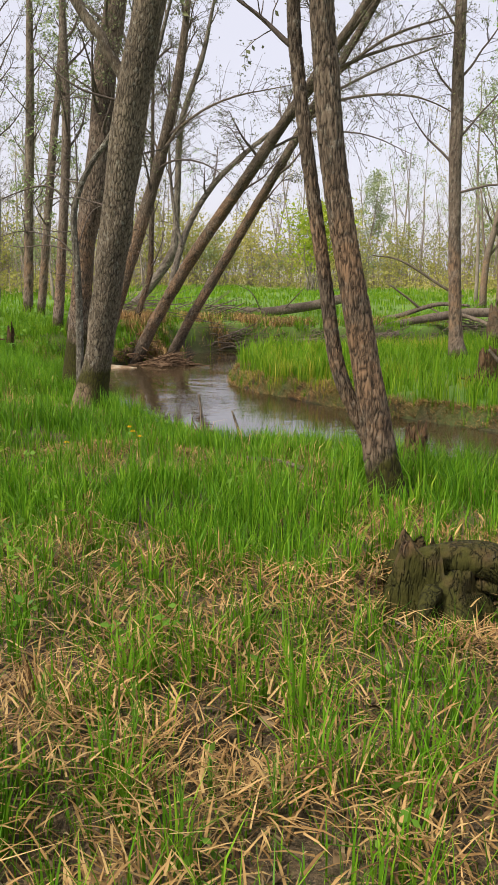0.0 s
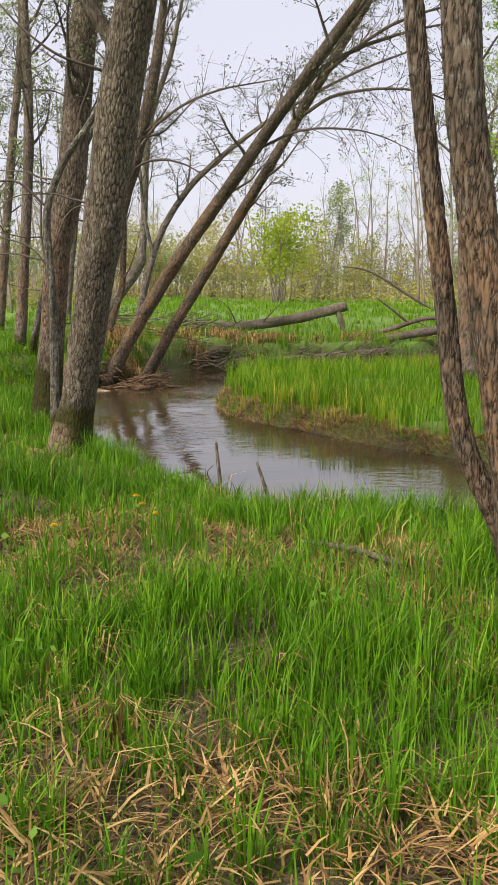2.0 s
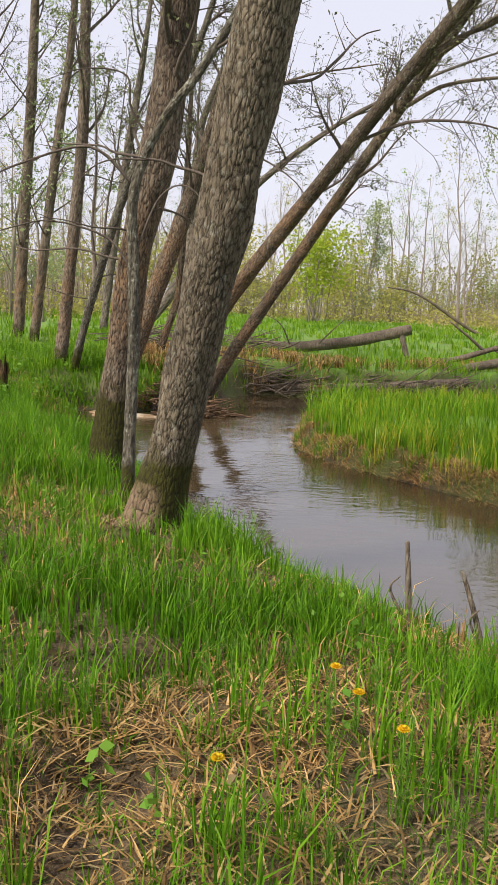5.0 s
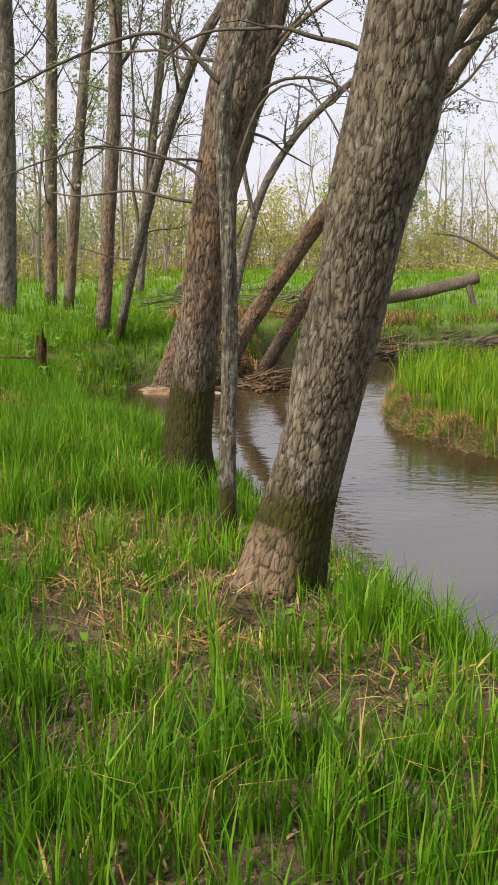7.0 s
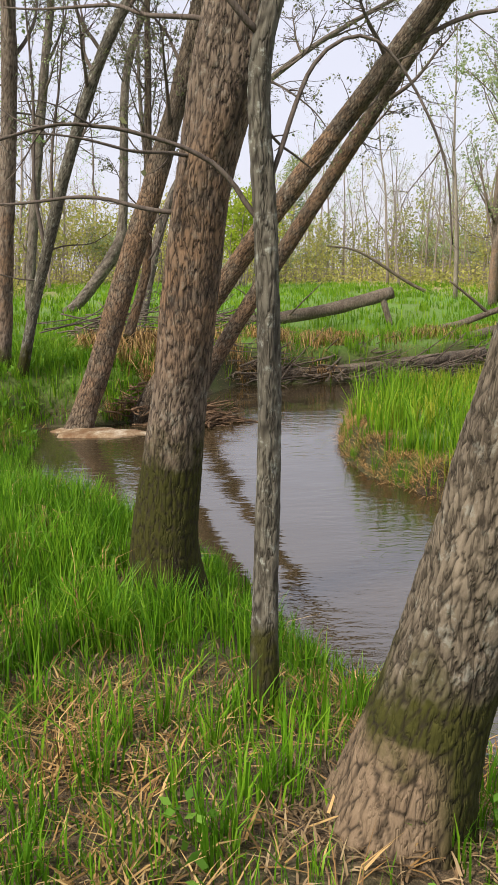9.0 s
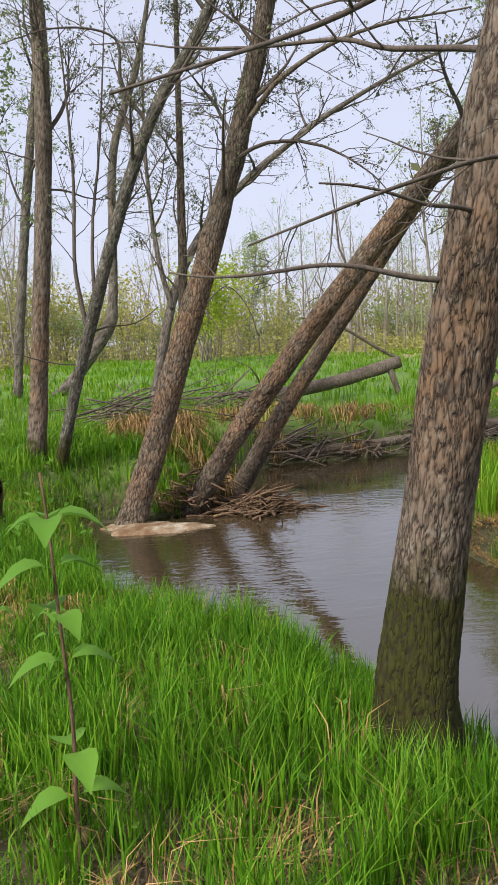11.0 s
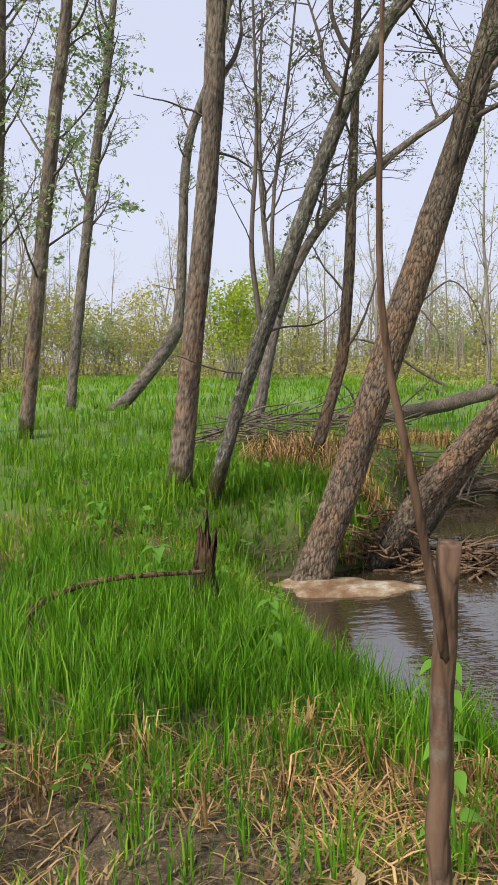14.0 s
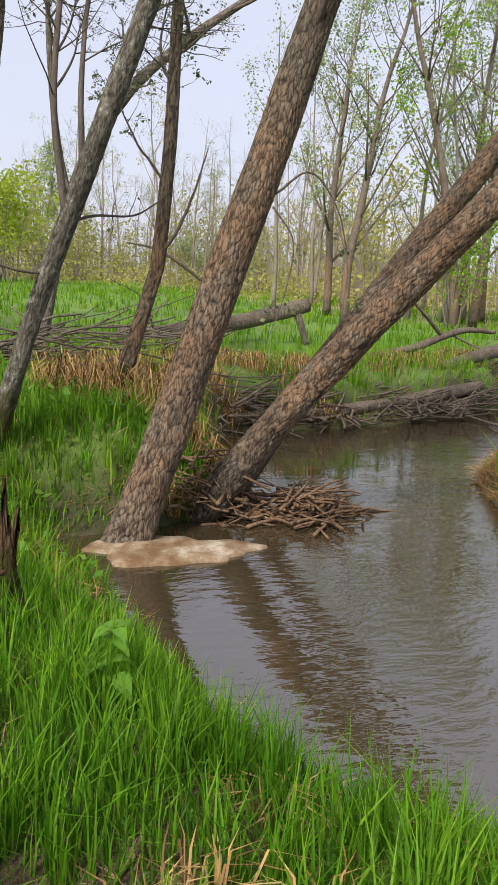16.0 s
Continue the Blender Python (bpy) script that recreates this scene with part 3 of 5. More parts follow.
# the furrowed tree at the water's edge
tree([(-1.99, 9.2, -0.35, 0.28), (-1.98, 9.2, -0.17, 0.235), (-1.945, 9.2, 0.05, 0.18), (-1.88, 9.18, 0.33, 0.145), (-1.78, 9.1, 0.77, 0.139), (-1.68, 9.03, 1.3, 0.145), (-1.55, 8.95, 1.95, 0.15),
      (-1.42, 8.85, 2.7, 0.155), (-1.27, 8.78, 3.35, 0.145), (-1.12, 8.7, 3.9, 0.13), (-0.85, 8.6, 5.2, 0.11), (-0.5, 8.5, 7.2, 0.05)], BARK_FURROWED,
     "large leaning tree with deeply furrowed grey-brown bark and mossy foot", 184, 0.0105, 0.0055, 0.024, 4, 3,
     dead=[(0.3, 2.6, 0.9, 0.012), (0.36, 0.4, 1.1, 0.012), (0.42, 3.4, 1.2, 0.014)],
     limbs=[([(-1.44, 8.9, 2.98, 0.085), (-1.55, 8.9, 3.22, 0.078), (-1.7, 8.9, 3.46, 0.074), (-1.97, 8.9, 3.85, 0.068), (-2.4, 8.9, 4.7, 0.05), (-2.7, 8.9, 6.0, 0.02)], 5, 0.9)],
     crown=[(0.5, 9, 1.8, 0.03, 11)], leaves=LEAF_BUD, lump=0.1)
# the mossy-footed tree
tree([(-2.57, 11.15, -0.4, 0.24), (-2.56, 11.13, -0.15, 0.18), (-2.55, 11.12, 0.15, 0.148), (-2.5, 11.1, 0.55, 0.13), (-2.42, 11.05, 1.2, 0.122), (-2.35, 11.0, 1.65, 0.12), (-2.25, 10.97, 2.1, 0.138),
      (-2.17, 10.95, 2.45, 0.14), (-2.1, 10.95, 3.0, 0.125), (-2.02, 10.95, 3.7, 0.125), (-1.9, 10.95, 4.3, 0.12), (-1.6, 11, 6.2, 0.06)], BARK_MOSSY,
     "straight tree with a dark mossy foot and rusty flaking bark", 124, 0.014, 0.005, 0.026, 4, 5,
     crown=[(0.45, 11, 1.6, 0.024, 11)], leaves=LEAF_BUD, dead=[(0.3, 3.0, 1.1, 0.013), (0.36, 1.0, 0.9, 0.012), (0.33, 4.0, 0.8, 0.010), (0.41, 2.4, 1.3, 0.014)])
# the slim lichen-grey stem beside it, with long arching boughs
tree([(-2.24, 9.97, -0.5, 0.075), (-2.23, 9.96, 0.0, 0.05), (-2.22, 9.95, 0.5, 0.041), (-2.21, 9.95, 0.95, 0.038), (-2.215, 9.95, 1.4, 0.037), (-2.23, 9.95, 1.9, 0.034),
      (-2.15, 9.95, 2.2, 0.029), (-2.0, 9.95, 2.48, 0.028), (-1.8, 9.95, 2.75, 0.025), (-1.5, 9.95, 3.3, 0.025), (-1.3, 10, 4.2, 0.012)], BARK_LICHEN,
     "slim grey tree speckled with lichen, with long arching boughs", 22, 0.025, 0.003, 0.02, 0, 8,
     limbs=[([(-2.22, 9.95, 2.0, 0.017), (-2.5, 9.92, 2.22, 0.014), (-2.9, 9.9, 2.12, 0.012), (-3.2, 9.9, 1.99, 0.010), (-3.6, 9.85, 1.85, 0.006)], 5, 0.5),
            ([(-2.22, 9.95, 1.45, 0.013), (-2.4, 9.95, 1.66, 0.011), (-2.75, 9.93, 1.75, 0.009), (-3.0, 9.9, 1.7, 0.008), (-3.35, 9.9, 1.58, 0.004)], 4, 0.3),
            ([(-2.22, 9.95, 1.55, 0.012), (-2.05, 10.0, 1.95, 0.010), (-1.85, 10.0, 2.0, 0.008), (-1.65, 10.0, 1.7, 0.008), (-1.6, 10.0, 1.4, 0.004)], 4, 0.3)],
     crown=[(0.7, 4, 0.9, 0.012, 5)], lump=0.14)
# twin-stemmed tree on the near bank
tree([(0.68, 5.5, -0.3, 0.17), (0.63, 5.5, -0.02, 0.12), (0.59, 5.5, 0.12, 0.1), (0.49, 5.5, 0.63, 0.086), (0.36, 5.5, 1.28, 0.073), (0.25, 5.5, 1.9, 0.069), (0.2, 5.5, 2.35, 0.066), (0.16, 5.5, 2.75, 0.063),
      (0.1, 5.5, 4, 0.05), (0.05, 5.5, 6, 0.02)], BARK_RED, "twin-stemmed tree with flaking reddish bark on the near bank", 68, 0.017, 0.006, 0.026, 3, 11,
     stems=[[(0.57, 5.56, 0.12, 0.056), (0.5, 5.6, 0.35, 0.046), (0.31, 5.6, 0.77, 0.042), (0.215, 5.6, 1.32, 0.038), (0.12, 5.6, 1.9, 0.037), (0.05, 5.6, 2.4, 0.035), (0.02, 5.6, 2.75, 0.033), (-0.05, 5.6, 4.4, 0.015)]],
     crown=[(0.55, 5, 1.2, 0.018, 6)], leaves=LEAF_BUD)
# the leaning trunk over the foam
tree([(-3.55, 16.8, -0.62, 0.184), (-3.48, 16.8, -0.43, 0.156), (-3.37, 16.79, -0.1, 0.138), (-3.26, 16.79, 0.2, 0.133), (-2.95, 16.78, 1.11, 0.127), (-2.62, 16.77, 2.07, 0.120), (-2.36, 16.77, 2.84, 0.112), (-2.17, 16.76, 3.43, 0.106),
      (-1.8, 16.7, 4.9, 0.083), (-1.5, 16.7, 7, 0.028)], BARK_WILLOW, "leaning willow with ridged reddish-brown bark rising from the water", 104, 0.016, 0.006, 0.03, 3, 13,
     limbs=[([(-2.6, 16.7, 1.8, 0.012), (-2.38, 16.65, 1.95, 0.01), (-2.18, 16.6, 1.72, 0.008), (-2.08, 16.6, 1.35, 0.006), (-2.1, 16.6, 1.1, 0.003)], 3, 0.25, -0.1),
            ([(-2.62, 16.68, 1.72, 0.01), (-2.5, 16.6, 1.5, 0.008), (-2.55, 16.6, 1.15, 0.006), (-2.66, 16.6, 0.85, 0.003)], 3, 0.2, -0.1),
            ([(-2.25, 16.7, 3.2, 0.035), (-1.9, 16.6, 3.35, 0.03), (-1.4, 16.5, 3.3, 0.024), (-0.9, 16.4, 3.0, 0.014), (-0.6, 16.3, 2.6, 0.006)], 14, 0.7, -0.12),
            ([(-2.15, 16.7, 3.5, 0.045), (-1.7, 16.6, 4.0, 0.04), (-0.9, 16.5, 4.4, 0.03), (0.2, 16.4, 4.6, 0.015)], 18, 0.9, -0.06)],
     crown=[(0.45, 11, 1.5, 0.028, 12)], leaves=LEAF_BUD)
# the pair that leans far over the creek
tree([(-2.88, 17.22, -0.55, 0.14), (-2.70, 17.08, -0.23, 0.124), (-2.32, 16.76, 0.44, 0.112), (-1.44, 16.08, 1.74, 0.103), (-0.63, 15.62, 2.8, 0.095), (0.11, 15.2, 3.79, 0.087), (0.78, 14.82, 4.66, 0.080), (1.35, 14.5, 5.41, 0.068),
      (2.2, 14.1, 6.9, 0.030)], BARK_LEANING, "half-fallen tree leaning far over the creek, rust-brown bark", 84, 0.018, 0.007, 0.028, 0, 17,
     limbs=[([(0.4, 15.05, 4.1, 0.06), (0.9, 14.9, 4.5, 0.05), (1.7, 14.8, 4.8, 0.04), (2.8, 14.6, 5.0, 0.015)], 22, 0.9, -0.04),
            ([(-0.2, 15.4, 3.35, 0.035), (0.5, 15.2, 3.6, 0.03), (1.4, 15.0, 3.55, 0.02), (2.2, 14.8, 3.2, 0.008)], 20, 0.8, -0.08)],
     crown=[(0.4, 12, 1.5, 0.028, 12)], leaves=LEAF_BUD)
tree([(-2.3, 17.95, -0.62, 0.125), (-2.19, 17.86, -0.4, 0.113), (-1.65, 17.6, 0.55, 0.101), (-1.14, 17.37, 1.36, 0.094), (-0.23, 16.85, 2.82, 0.086), (0.46, 16.46, 3.92, 0.078), (0.98, 16.16, 4.75, 0.070), (1.72, 15.7, 5.95, 0.055), (2.3, 15.4, 7.3, 0.023)],
     BARK_LEANING, "second half-fallen tree leaning over the creek, dark mottled bark", 56, 0.026, 0.006, 0.02, 0, 19,
     limbs=[([(0.5, 16.43, 4.0, 0.05), (1.2, 16.0, 4.3, 0.04), (2.3, 15.4, 4.2, 0.028), (3.3, 15.2, 3.7, 0.01)], 26, 0.9, -0.1),
            ([(0.9, 16.2, 4.65, 0.05), (1.8, 15.3, 5.1, 0.04), (3.0, 15, 5.4, 0.02)], 22, 0.9, -0.04)],
     crown=[(0.4, 11, 1.5, 0.028, 12)], leaves=LEAF_BUD)
# the stems on the far side of the bend
tree([(-3.0, 18.62, 0.0, 0.13), (-2.98, 18.62, 0.25, 0.105), (-2.95, 18.62, 0.5, 0.072), (-2.74, 18.66, 1.15, 0.06), (-2.68, 18.65, 1.45, 0.06), (-2.63, 18.6, 2.4, 0.054), (-2.6, 18.6, 3.3, 0.046), (-2.5, 18.6, 6.5, 0.015)], BARK_RED,
     "thin upright tree with reddish bark and a mossy foot", 28, 0.04, 0.004, 0.025, 0, 23,
     limbs=[([(-2.70, 18.62, 1.4, 0.018), (-2.55, 18.58, 1.62, 0.015), (-2.42, 18.55, 1.95, 0.010), (-2.33, 18.5, 2.3, 0.005)], 0, 0)], crown=[(0.3, 9, 1.0, 0.015, 9)], leaves=LEAF_BUD)
tree([(-4.28, 17.5, -0.05, 0.082), (-4.22, 17.48, 0.12, 0.068), (-4.0, 17.35, 0.95, 0.060), (-3.76, 17.2, 1.7, 0.066), (-3.5, 17.05, 2.5, 0.064), (-3.2, 17, 3.3, 0.066), (-2.9, 16.9, 3.9, 0.062), (-2.4, 16.8, 4.7, 0.051), (-1.9, 16.7, 6.2, 0.025)],
     BARK_LICHEN, "leaning tree with blotched lichen bark and upright side stems", 34, 0.035, 0.005, 0.03, 0, 29,
     limbs=[([(-3.82, 17.2, 1.55, 0.035), (-3.9, 17.2, 2.3, 0.03), (-3.85, 17.2, 3.3, 0.025), (-3.9, 17.2, 4.8, 0.012)], 12, 0.7, 0.1),
            ([(-3.72, 17.2, 1.75, 0.03), (-3.7, 17.3, 2.6, 0.025), (-3.55, 17.4, 3.6, 0.02), (-3.4, 17.4, 5.0, 0.01)], 12, 0.7, 0.1),
            ([(-3.05, 16.95, 3.6, 0.03), (-3.3, 16.9, 4.0, 0.026), (-3.35, 16.8, 4.4, 0.02), (-3.9, 16.7, 4.45, 0.014), (-4.6, 16.6, 4.2, 0.007)], 8, 0.6)],
     crown=[(0.4, 9, 1.4, 0.026, 10)], leaves=LEAF_BUD, dead=[(0.2, 3.4, 0.8, 0.012), (0.25, 0.2, 0.9, 0.012)])
tree([(-4.52, 17.72, 0.0, 0.16), (-4.49, 17.7, 0.25, 0.115), (-4.42, 17.7, 0.9, 0.1), (-4.33, 17.65, 1.7, 0.093), (-4.2, 17.6, 3, 0.088), (-4.12, 17.6, 4.2, 0.084), (-4.1, 17.6, 7, 0.06), (-4.0, 17.6, 10.5, 0.02)], BARK_POLE,
     "tall straight tree with brown flaky bark and a mossy foot", 44, 0.035, 0.006, 0.03, 3, 31, crown=[(0.32, 12, 1.5, 0.028, 11)], leaves=LEAF_BUD,
     dead=[(0.3, 0.6, 1.0, 0.014), (0.33, 3.5, 0.7, 0.012)])
tree([(-2.95, 22.6, 0.0, 0.12), (-2.85, 22.6, 0.5, 0.095), (-2.38, 22.9, 2.3, 0.08), (-1.74, 23, 3.44, 0.075), (-1.05, 23, 4.15, 0.065), (-0.3, 23, 4.75, 0.055), (0.75, 23, 5.45, 0.045), (2.4, 23, 6.3, 0.03), (4, 23, 6.9, 0.02)], BARK_GREY,
     "grey tree bending into a long arch", 24, 0.06, 0.004, 0.04, 0, 37, crown=[(0.3, 12, 1.6, 0.04, 9)], leaves=LEAF_BUD,
     stems=[[(-2.45, 22.8, 2.0, 0.05), (-2.65, 22.8, 3.0, 0.042), (-2.75, 22.8, 4.5, 0.03), (-2.7, 22.8, 6.5, 0.012)]])
tree([(-5.25, 29.4, 0.0, 0.2), (-5.0, 29.4, 0.15, 0.17), (-4.36, 29.4, 0.78, 0.15), (-3.55, 29.4, 1.9, 0.16), (-3.38, 29.4, 2.6, 0.12), (-3.3, 29.4, 3.9, 0.11), (-3.12, 29.4, 6.2, 0.1), (-2.4, 29.4, 8.3, 0.08), (-1.9, 29.4, 10.5, 0.03)], BARK_GREY,
     "bent tree that lies low and then turns upright", 20, 0.09, 0.005, 0.05, 0, 41, crown=[(0.45, 11, 1.4, 0.03, 7)], leaves=LEAF_BUD, dead=[(0.33, 3.0, 0.6, 0.02)])
tree([(-5.95, 29.5, 0.1, 0.16), (-5.9, 29.5, 0.4, 0.12), (-5.65, 29.5, 2.6, 0.12), (-5.2, 29.5, 5.9, 0.11), (-4.9, 29.5, 7.8, 0.09), (-4.5, 29.5, 11, 0.03)], BARK_GREY,
     "slender forked tree with dark grey bark", 18, 0.1, 0.004, 0.05, 0, 43, crown=[(0.35, 10, 2.2, 0.04, 9)], leaves=LEAF_PALE, leaf_size=0.07)
tree([(-6.35, 23, 0.1, 0.15), (-6.3, 23, 0.4, 0.112), (-6.05, 23, 2.5, 0.105), (-5.75, 23, 4.9, 0.095), (-5.5, 23, 6.7, 0.08), (-5.2, 23, 11, 0.03)], BARK_POLE,
     "tall slightly leaning tree with grey-brown bark", 22, 0.08, 0.005, 0.04, 0, 47, crown=[(0.2, 19, 1.8, 0.022, 9)], leaves=LEAF_PALE, leaf_size=0.08)
tree([(-7.0, 24, 0.1, 0.18), (-6.95, 24, 0.4, 0.135), (-6.8, 24, 3, 0.128), (-6.6, 24, 6.3, 0.11), (-6.4, 24, 11.5, 0.03)], BARK_POLE,
     "tall straight tree with grey-brown bark", 22, 0.08, 0.005, 0.04, 0, 53, crown=[(0.2, 19, 1.8, 0.022, 9)], leaves=LEAF_PALE, leaf_size=0.07)
tree([(-7.0, 21, 0.05, 0.24), (-6.95, 21, 0.4, 0.18), (-6.8, 21, 2.7, 0.17), (-6.65, 21, 5.4, 0.15), (-6.5, 21, 9, 0.09), (-6.4, 21, 13, 0.03)], BARK_GREY,
     "stout straight tree with pale patchy bark", 28, 0.07, 0.006, 0.04, 0, 59, crown=[(0.2, 19, 1.9, 0.022, 9)], leaves=LEAF_BUD)
tree([(3.18, 15.2, -0.1, 0.18), (3.13, 15.2, 0.15, 0.13), (3.1, 15.2, 0.5, 0.11), (3.0, 15.2, 2.1, 0.1), (2.94, 15.2, 3.9, 0.098), (2.92, 15.2, 5.6, 0.09), (2.9, 15.2, 9.5, 0.03)], BARK_POLE,
     "straight tree on the grassy point across the creek", 28, 0.06, 0.006, 0.035, 0, 61, crown=[(0.3, 12, 1.5, 0.025, 8)], leaves=LEAF_BUD,
     limbs=[([(3.05, 15.15, 2.65, 0.03), (3.6, 14.9, 2.75, 0.025), (4.4, 14.6, 2.6, 0.015), (5.2, 14.4, 2.4, 0.006)], 10, 0.6, -0.03)])

# ---- grass, straw and litter ----
STROLL = spline([(0.2, -1.5, 0), (-0.3, 1.5, 0), (-1.2, 3.8, 0), (-2.1, 6.3, 0), (-3.6, 8.3, 0), (-4.9, 9.9, 0), (-5.2, 11.5, 0), (-4.6, 13.0, 0)], 24)[:, :2]


def scatter(density, x0, x1, y0, y1, r, dmax):
    n = int((x1 - x0) * (y1 - y0) * dmax)
    x, y = r.uniform(x0, x1, n), r.uniform(y0, y1, n)
    k = r.uniform(0, dmax, n) < density(x, y)
    return x[k], y[k]


def blade_mesh(x, y, z, heading, length, width, lean, r, sag=0.0, rise=1.0):
    """Bent blades of grass: a quad and a pointed tip each."""
    n = len(x)
    hx, hy = np.cos(heading), np.sin(heading)
    turn = heading + np.pi / 2 + r.normal(0, 0.5, n)
    sx, sy = np.cos(turn) * width / 2, np.sin(turn) * width / 2
    up1 = length * 0.55 * np.sqrt(np.clip(1 - (lean * 0.5) ** 2, 0.02, 1)) * rise
    out1 = length * 0.55 * lean * (0.42 if rise > 0.5 else 0.9)
    up2 = length * np.sqrt(np.clip(1 - lean ** 2, 0.01, 1)) * (1 - sag) * (rise if rise > 0.5 else 0.4)
    out2 = length * lean
    v = np.empty((n, 5, 3))
    v[:, 0] = np.stack([x - sx, y - sy, z - 0.015], 1)
    v[:, 1] = np.stack([x + sx, y + sy, z - 0.015], 1)
    mx, my = x + hx * out1, y + hy * out1
    v[:, 2] = np.stack([mx + sx * 0.85, my + sy * 0.85, z + up1], 1)
    v[:, 3] = np.stack([mx - sx * 0.85, my - sy * 0.85, z + up1], 1)
    v[:, 4] = np.stack([x + hx * out2, y + hy * out2, z + up2], 1)
    k = np.arange(n)[:, None] * 5
    return v.reshape(-1, 3), [np.concatenate([k, k + 1, k + 2, k + 3], 1), np.concatenate([k + 3, k + 2, k + 4], 1)]


def tufts(x, y, per, spread, length, width, r, lean=(0.15, 0.6)):
    """Blades in clumps about the given places; length may differ from place to place."""
    n = len(x)
    cnt = r.integers(max(1, per // 2), per + per // 2 + 1, n)
    i = np.repeat(np.arange(n), cnt)
    a, rad = r.uniform(0, 2 * np.pi, len(i)), np.abs(r.normal(0, spread, len(i)))
    bx, by = x[i] + np.cos(a) * rad, y[i] + np.sin(a) * rad
    bz, d = ground_at(bx, by)[:2]
    L = np.broadcast_to(length, (n,))[i] * r.uniform(0.45, 1.15, len(i))
    ln = np.clip(r.uniform(lean[0], lean[1], len(i)) * (0.7 + rad / spread * 0.25), 0.02, 0.93)
    ok = d > 0.0
    heading = a + r.normal(0, 0.6, len(i))
    w = width * r.uniform(0.6, 1.4, len(i))
    return [q[ok] for q in (bx, by, bz, heading, L, w, ln)]


def lushness(x, y):
    """How green the turf is: thin and strawy along the start, lush along the bank and to the side."""
    d = np.minimum(nearest(x, y, near_line), 6)
    walkway = nearest(x, y, STROLL)
    patch = soft_noise(x, y, 0.55, 31) * 0.6 + soft_noise(x, y, 1.6, 32) * 0.6
    base = 0.2 + 0.38 * ease(2.2, 0.5, d) + 0.2 * ease(4.0, 5.6, y) + 0.4 * ease(0.5, 2.0, walkway) * ease(1.0, -1.5, x) * ease(13, 10.5, y) + 0.42 * ease(4.0, 5.4, y) * (1 - 0.2 * ease(6.6, 7.6, y) * ease(9.6, 8.6, y)) + 0.3 * ease(5.0, 5.8, y) * ease(9.8, 9.0, y) + 0.25 * ease(7.6, 8.2, y) * ease(9.9, 9.2, y)
    base = base * (1 - 0.42 * ease(9.5, 11.5, y) * ease(0.6, 1.6, d))
    return np.clip(base * (0.2 + 1.45 * ease(0.34, 0.78, patch)), 0, 1.3) * (1 - 0.6 * hollow(x, y)) * (1 - 0.3 * footing(x, y))


r = np.random.default_rng(100)


def away(x, y):
    return nearest(x, y, STROLL)


# lush blades close to the walk
x, y = scatter(lambda x, y: 98 * lushness(x, y) * ease(-3, 1, y) * ease(7.5, 1.8, away(x, y)), -10, 4.5, -3, 19.5, r, 140)
tall = (0.15 + 0.20 * soft_noise(x, y, 0.9, 41) - 0.05 * ease(9.5, 12, y) + 0.05 * ease(1.6, 0.4, nearest(x, y, near_line)))
tall = tall * (0.6 + 0.4 * ease(0.05, 0.6, nearest(x, y, near_line))) * (1 - 0.55 * footing(x, y))
b = tufts(x, y, 18, 0.045, tall, 0.0060, r, (0.08, 0.66))
tagged(put("near_grass", *blade_mesh(*b, r), GRASS), "lush bright green spring grass on the creek bank", "grass", kind="stuff")
# fresh short blades filling in between
x, y = scatter(lambda x, y: 170 * (0.45 + 0.55 * lushness(x, y)) * (1 - 0.7 * hollow(x, y)) * (1 - 0.35 * footing(x, y)) * ease(4.5, 1.3, away(x, y)), -8, 3.5, -1, 16, r, 185)
b = tufts(x, y, 8, 0.05, 0.09 + 0.07 * soft_noise(x, y, 0.5, 45), 0.0048, r, (0.2, 0.8))
tagged(put("short_grass", *blade_mesh(*b, r), GRASS), "short fine green grass growing through straw", "grass", kind="stuff")
# middle distance, both banks
x, y = scatter(lambda x, y: 30 * np.maximum(ease(1.8, 4.5, away(x, y)), ease(0.5, -1.5, y)) * ease(32, 14, y) * (0.35 + 0.65 * ease(1, 5, y)) * (0.5 + soft_noise(x, y, 1.3, 33)) * (ground_at(x, y)[1] > 0.15), -16, 9, -5, 30, r, 64)
isl = ground_at(x, y)[2]
b = tufts(x, y, 9, 0.07, np.where(isl, 0.41, 0.27) * (0.7 + 0.6 * soft_noise(x, y, 1.0, 42)), 0.011, r, (0.1, 0.6))
tagged(put("bank_grass", *blade_mesh(*b, r), MEADOW), "bright green meadow grass on both creek banks", "grass", kind="stuff")
# rank growth round the foot of the leaning trees
x, y = scatter(lambda x, y: 60 * (ground_at(x, y)[1] > 0.06) * (0.4 + soft_noise(x, y, 0.5, 36)), -5.6, -2.2, 15.7, 20.2, r, 80)
b = tufts(x, y, 8, 0.05, 0.22 * (0.5 + soft_noise(x, y, 0.6, 46)), 0.008, r, (0.1, 0.7))
tagged(put("bend_grass", *blade_mesh(*b, r), MEADOW), "patchy grass round the leaning trunks", "grass", kind="stuff")
k = r.integers(0, len(x), 900)
pts = np.stack([x[k] + r.normal(0, 0.04, 900), y[k] + r.normal(0, 0.04, 900), ground_at(x[k], y[k])[0] + r.uniform(0.02, 0.2, 900)], 1)
tagged(put("bend_weeds", *leaf_quads(pts, 0.07, r, -0.2), WEED), "leafy green weeds on the bank of the bend", "weeds", kind="stuff")
